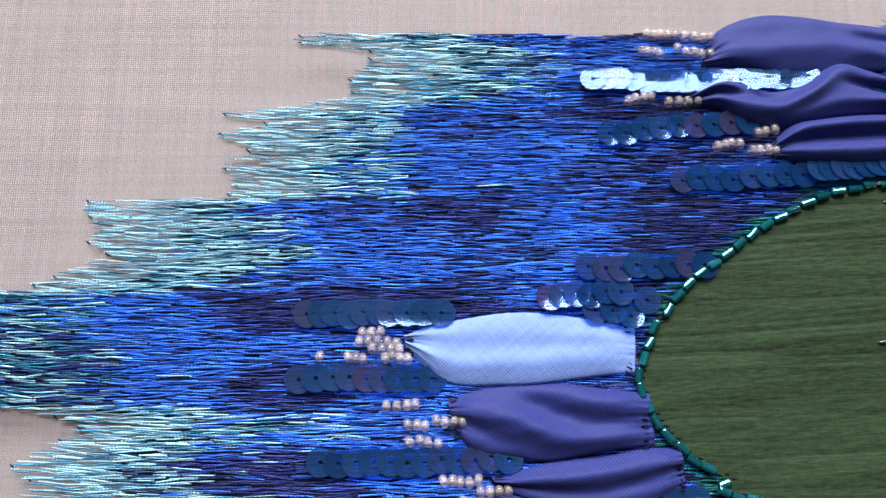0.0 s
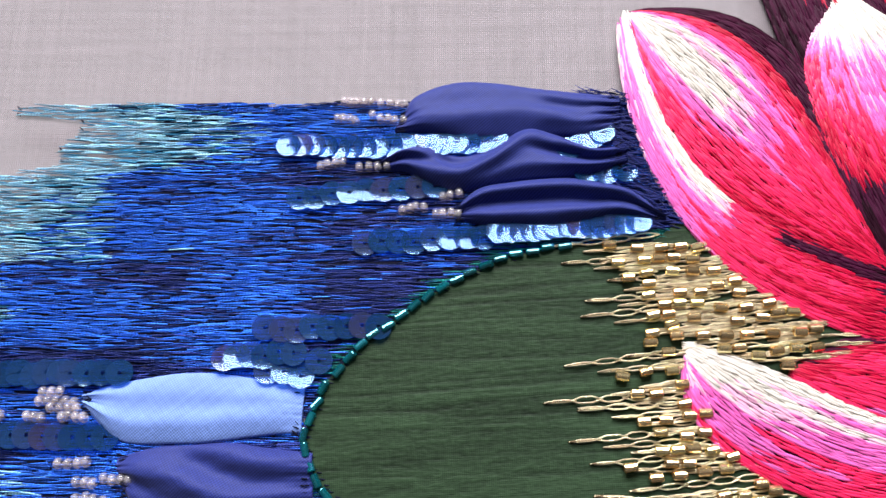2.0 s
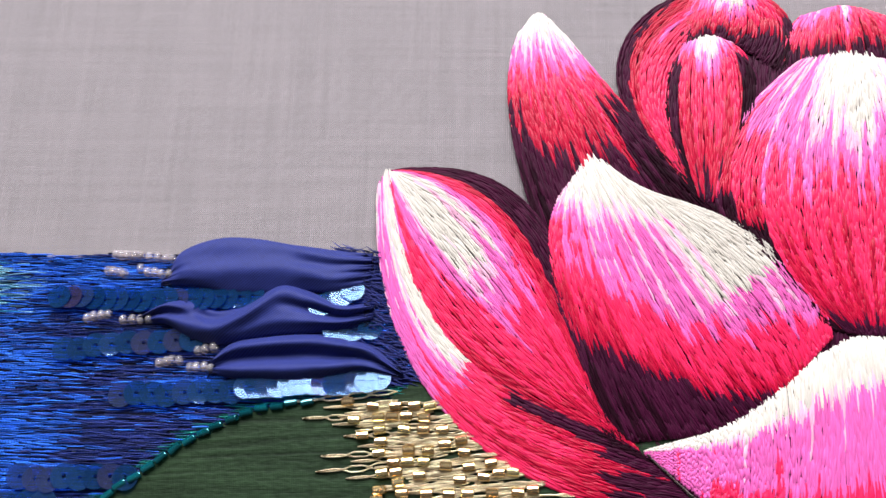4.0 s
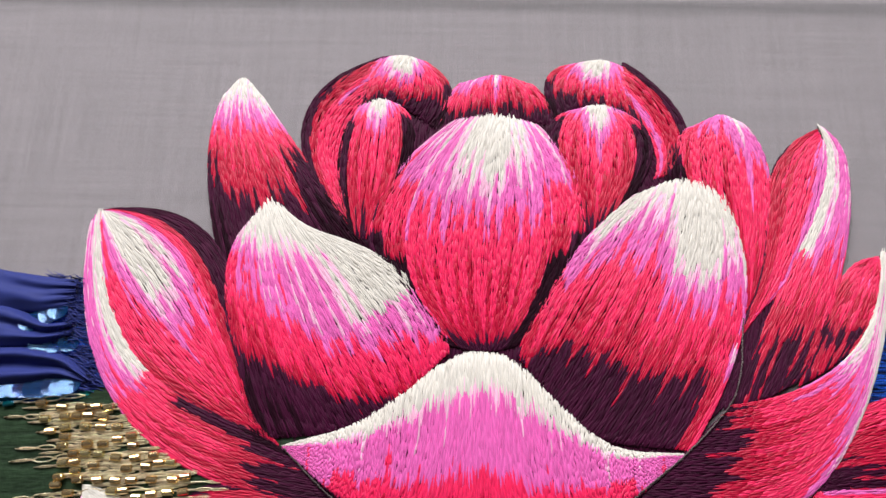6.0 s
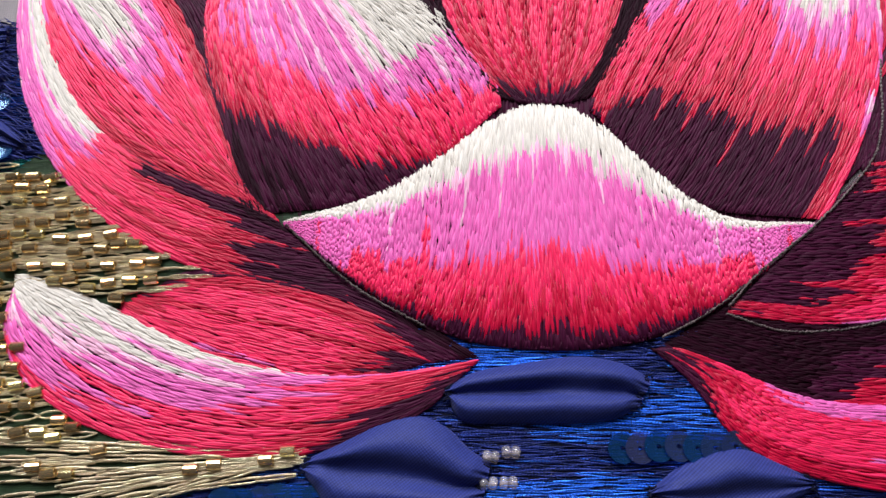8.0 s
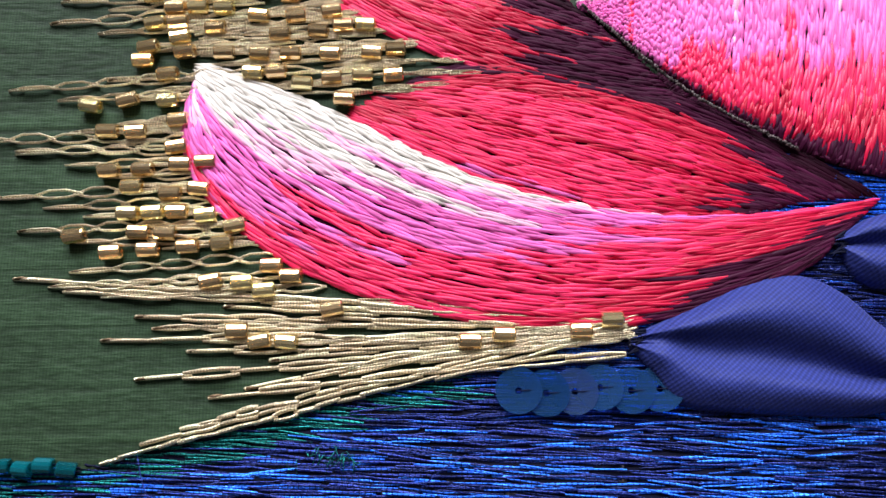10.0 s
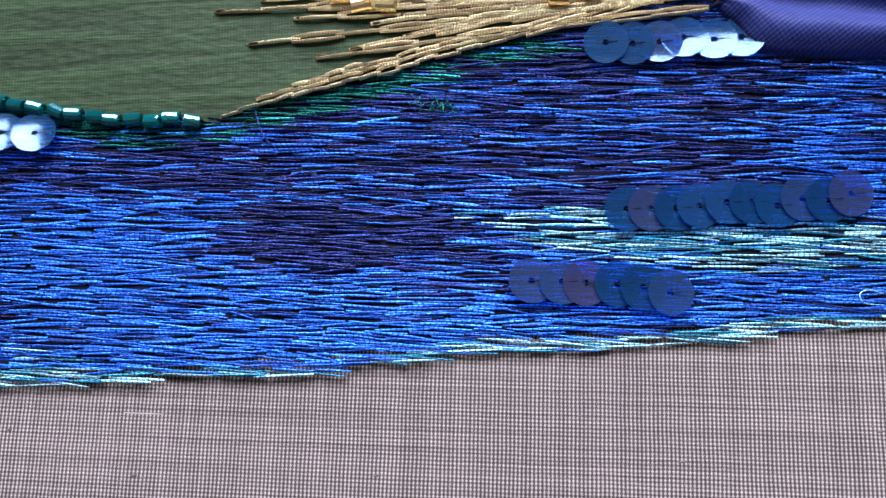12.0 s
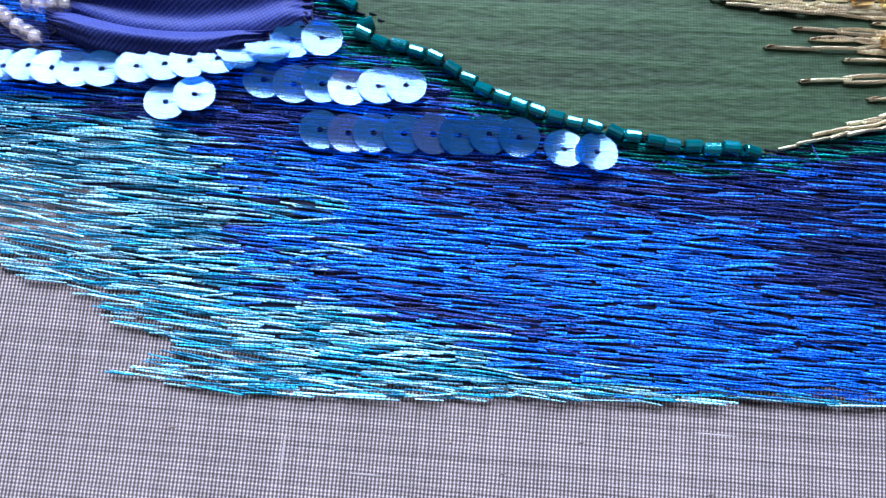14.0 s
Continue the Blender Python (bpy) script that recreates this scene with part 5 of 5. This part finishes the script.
cord([(19.2, -43.2), (29.3, -37.6), (47.8, -23.1)], "grey brown couched outline cord", 1.3)

# slubs and nubs in the cloth
SLUB = material("pale_slub_yarn", (0.34, 0.30, 0.31), 0.9, island=0.4, spec=0.2)
r = np.random.default_rng(21)
slubs = []
for k in range(60):
    x, y, n = r.uniform(-0.3, 0.16), r.choice([r.uniform(-0.17, -0.11), r.uniform(0.03, 0.12)]), r.uniform(1.0, 7.0) * MM
    if y > 0 and x > -0.11 and y < 0.09:
        continue
    f = np.linspace(-0.5, 0.5, 4)
    z = cloth_height(x, y) + 0.00001
    slubs.append(np.stack([x + n * f, y + 0 * f, z + 0 * f], -1) if r.random() < 0.65 else np.stack([x + 0 * f, y + n * f, z + 0 * f], -1))
strands("cloth_slubs", np.array(slubs), r.uniform(0.12, 0.25, len(slubs)) * MM, np.full(len(slubs), 0.05) * MM, SLUB, cloth)

# more amber beads in short runs close to the petals
for zone in ZONES:
    lo, hi = np.min(zone, 0), np.max(zone, 0)
    for k in range(120):
        x, y = random.uniform(lo[0], hi[0]), random.uniform(lo[1], hi[1])
        for step in range(random.choice((2, 3, 4))):
            if inside(zone, np.array(x), np.array(y)) and y > -58 and all(abs(x - p) > 2.6 or abs(y - q) > 1.75 for p, q in done) and len(done) < 165:
                done.append((x, y))
                placed("bead", GOLD_BEAD, x, y, 1.5, random.uniform(0, 45), random.gauss(0, 4), random.gauss(5, 4), gold)
            x, y = x + 2.75, y + 0.22

FRAY = material("indigo_thread", (0.028, 0.036, 0.18), 0.6, island=0.9, spec=0.2)
# frayed dark thread where the upper puffs end at the flower
FRINGE = [(-108.7, 17.6), (-100.4, 17.1), (-96.8, 3.7), (-90.8, -11.0), (-97.6, -11.4), (-104.8, -2.3), (-108.2, 7.3)]
lo, hi = np.min(FRINGE, 0), np.max(FRINGE, 0)
frays = []
while len(frays) < 420:
    x, y = r.uniform(lo[0], hi[0]), r.uniform(lo[1], hi[1])
    if inside(FRINGE, np.array(x), np.array(y)):
        n, a = r.uniform(2.5, 5.5), r.normal(-0.25, 0.22)
        f = np.linspace(-0.5, 0.5, 4)
        bow = 0.12 * r.normal() * np.sin(np.pi * (f + 0.5))
        frays.append(np.stack([x + n * f * math.cos(a), y + n * f * math.sin(a) + bow, r.uniform(0.3, 1.1) + 0.3 * np.cos(np.pi * f)], -1))
tagged(strands("frayed_threads", np.array(frays) * MM, np.full(len(frays), 0.22) * MM, np.full(len(frays), 0.15) * MM, FRAY), "frayed indigo threads between the cloth puffs and the flower", "thread")

# stray thread ends on the water and nubs on the cloth
def stray(pts, colour, z=0.75):
    f = np.linspace(0, 1, 24)
    path = spline(pts, f)
    lift = z + 0.5 * np.sin(np.pi * f)
    return tagged(strands("loose_thread", np.concatenate([path, lift[:, None]], -1)[None] * MM, np.array([0.14 * MM]), np.array([0.1 * MM]), colour, kind="thing"), "stray end of thin thread lying loose on the stitches", "thread")


stray([(-63.7, -81.5), (-62.2, -79.9), (-60.6, -78.6), (-58.7, -77.4)], FOIL["navy"])
stray([(-24.1, -98.5), (-26.0, -98.2), (-27.0, -98.7), (-26.4, -99.6), (-24.2, -99.7)], FOIL["pale"])
stray([(-66.9, -93.0), (-63.8, -94.5), (-60.1, -94.1)], FOIL["navy"])
stray([(-93.4, -78.6), (-91.8, -82.3), (-89.7, -84.0)], FOIL["navy"])
r = np.random.default_rng(77)
fuzz = []
for k in range(26):
    x, y = (-72.4, -78.4)[0] + r.normal(0, 2.2), (-72.4, -78.4)[1] + r.normal(0, 0.7)
    a, n = r.uniform(0, 6.28), r.uniform(0.6, 1.6)
    g = np.linspace(-0.5, 0.5, 6)
    fuzz.append(np.stack([x + n * g * math.cos(a), y + n * g * math.sin(a) + 0.4 * np.sin(4 * g + k), 0.55 + 0.5 * np.cos(np.pi * g)], -1))
tagged(strands("fuzz", np.array(fuzz) * MM, np.full(26, 0.10) * MM, np.full(26, 0.07) * MM, FOIL["green"]), "small tuft of dark green thread fuzz on the water", "thread")
nubs = []
for k in range(34):
    x, y = r.uniform(-0.17, 0.0), r.uniform(-0.155, -0.112)
    n, g = r.uniform(0.3, 0.9) * MM, np.linspace(-0.5, 0.5, 4)
    nubs.append(np.stack([x + n * g, y + 0.2 * n * g, cloth_height(x, y) + 0.00003 + 0 * g], -1))
strands("cloth_nub", np.array(nubs), np.full(len(nubs), 0.22) * MM, np.full(len(nubs), 0.06) * MM, CORD, cloth)
# dark couching stitch over each gold tip
tips = [[(x - 0.7, y - 0.1, 0.5), (x - 0.1, y, 0.9), (x + 0.5, y + 0.1, 0.95), (x + 1.1, y + 0.15, 0.6)] for x, y in TIPS + LOWER]
strands("couching_stitch", np.array(tips) * MM, np.full(len(tips), 0.34) * MM, np.full(len(tips), 0.3) * MM, BRONZE, gold)
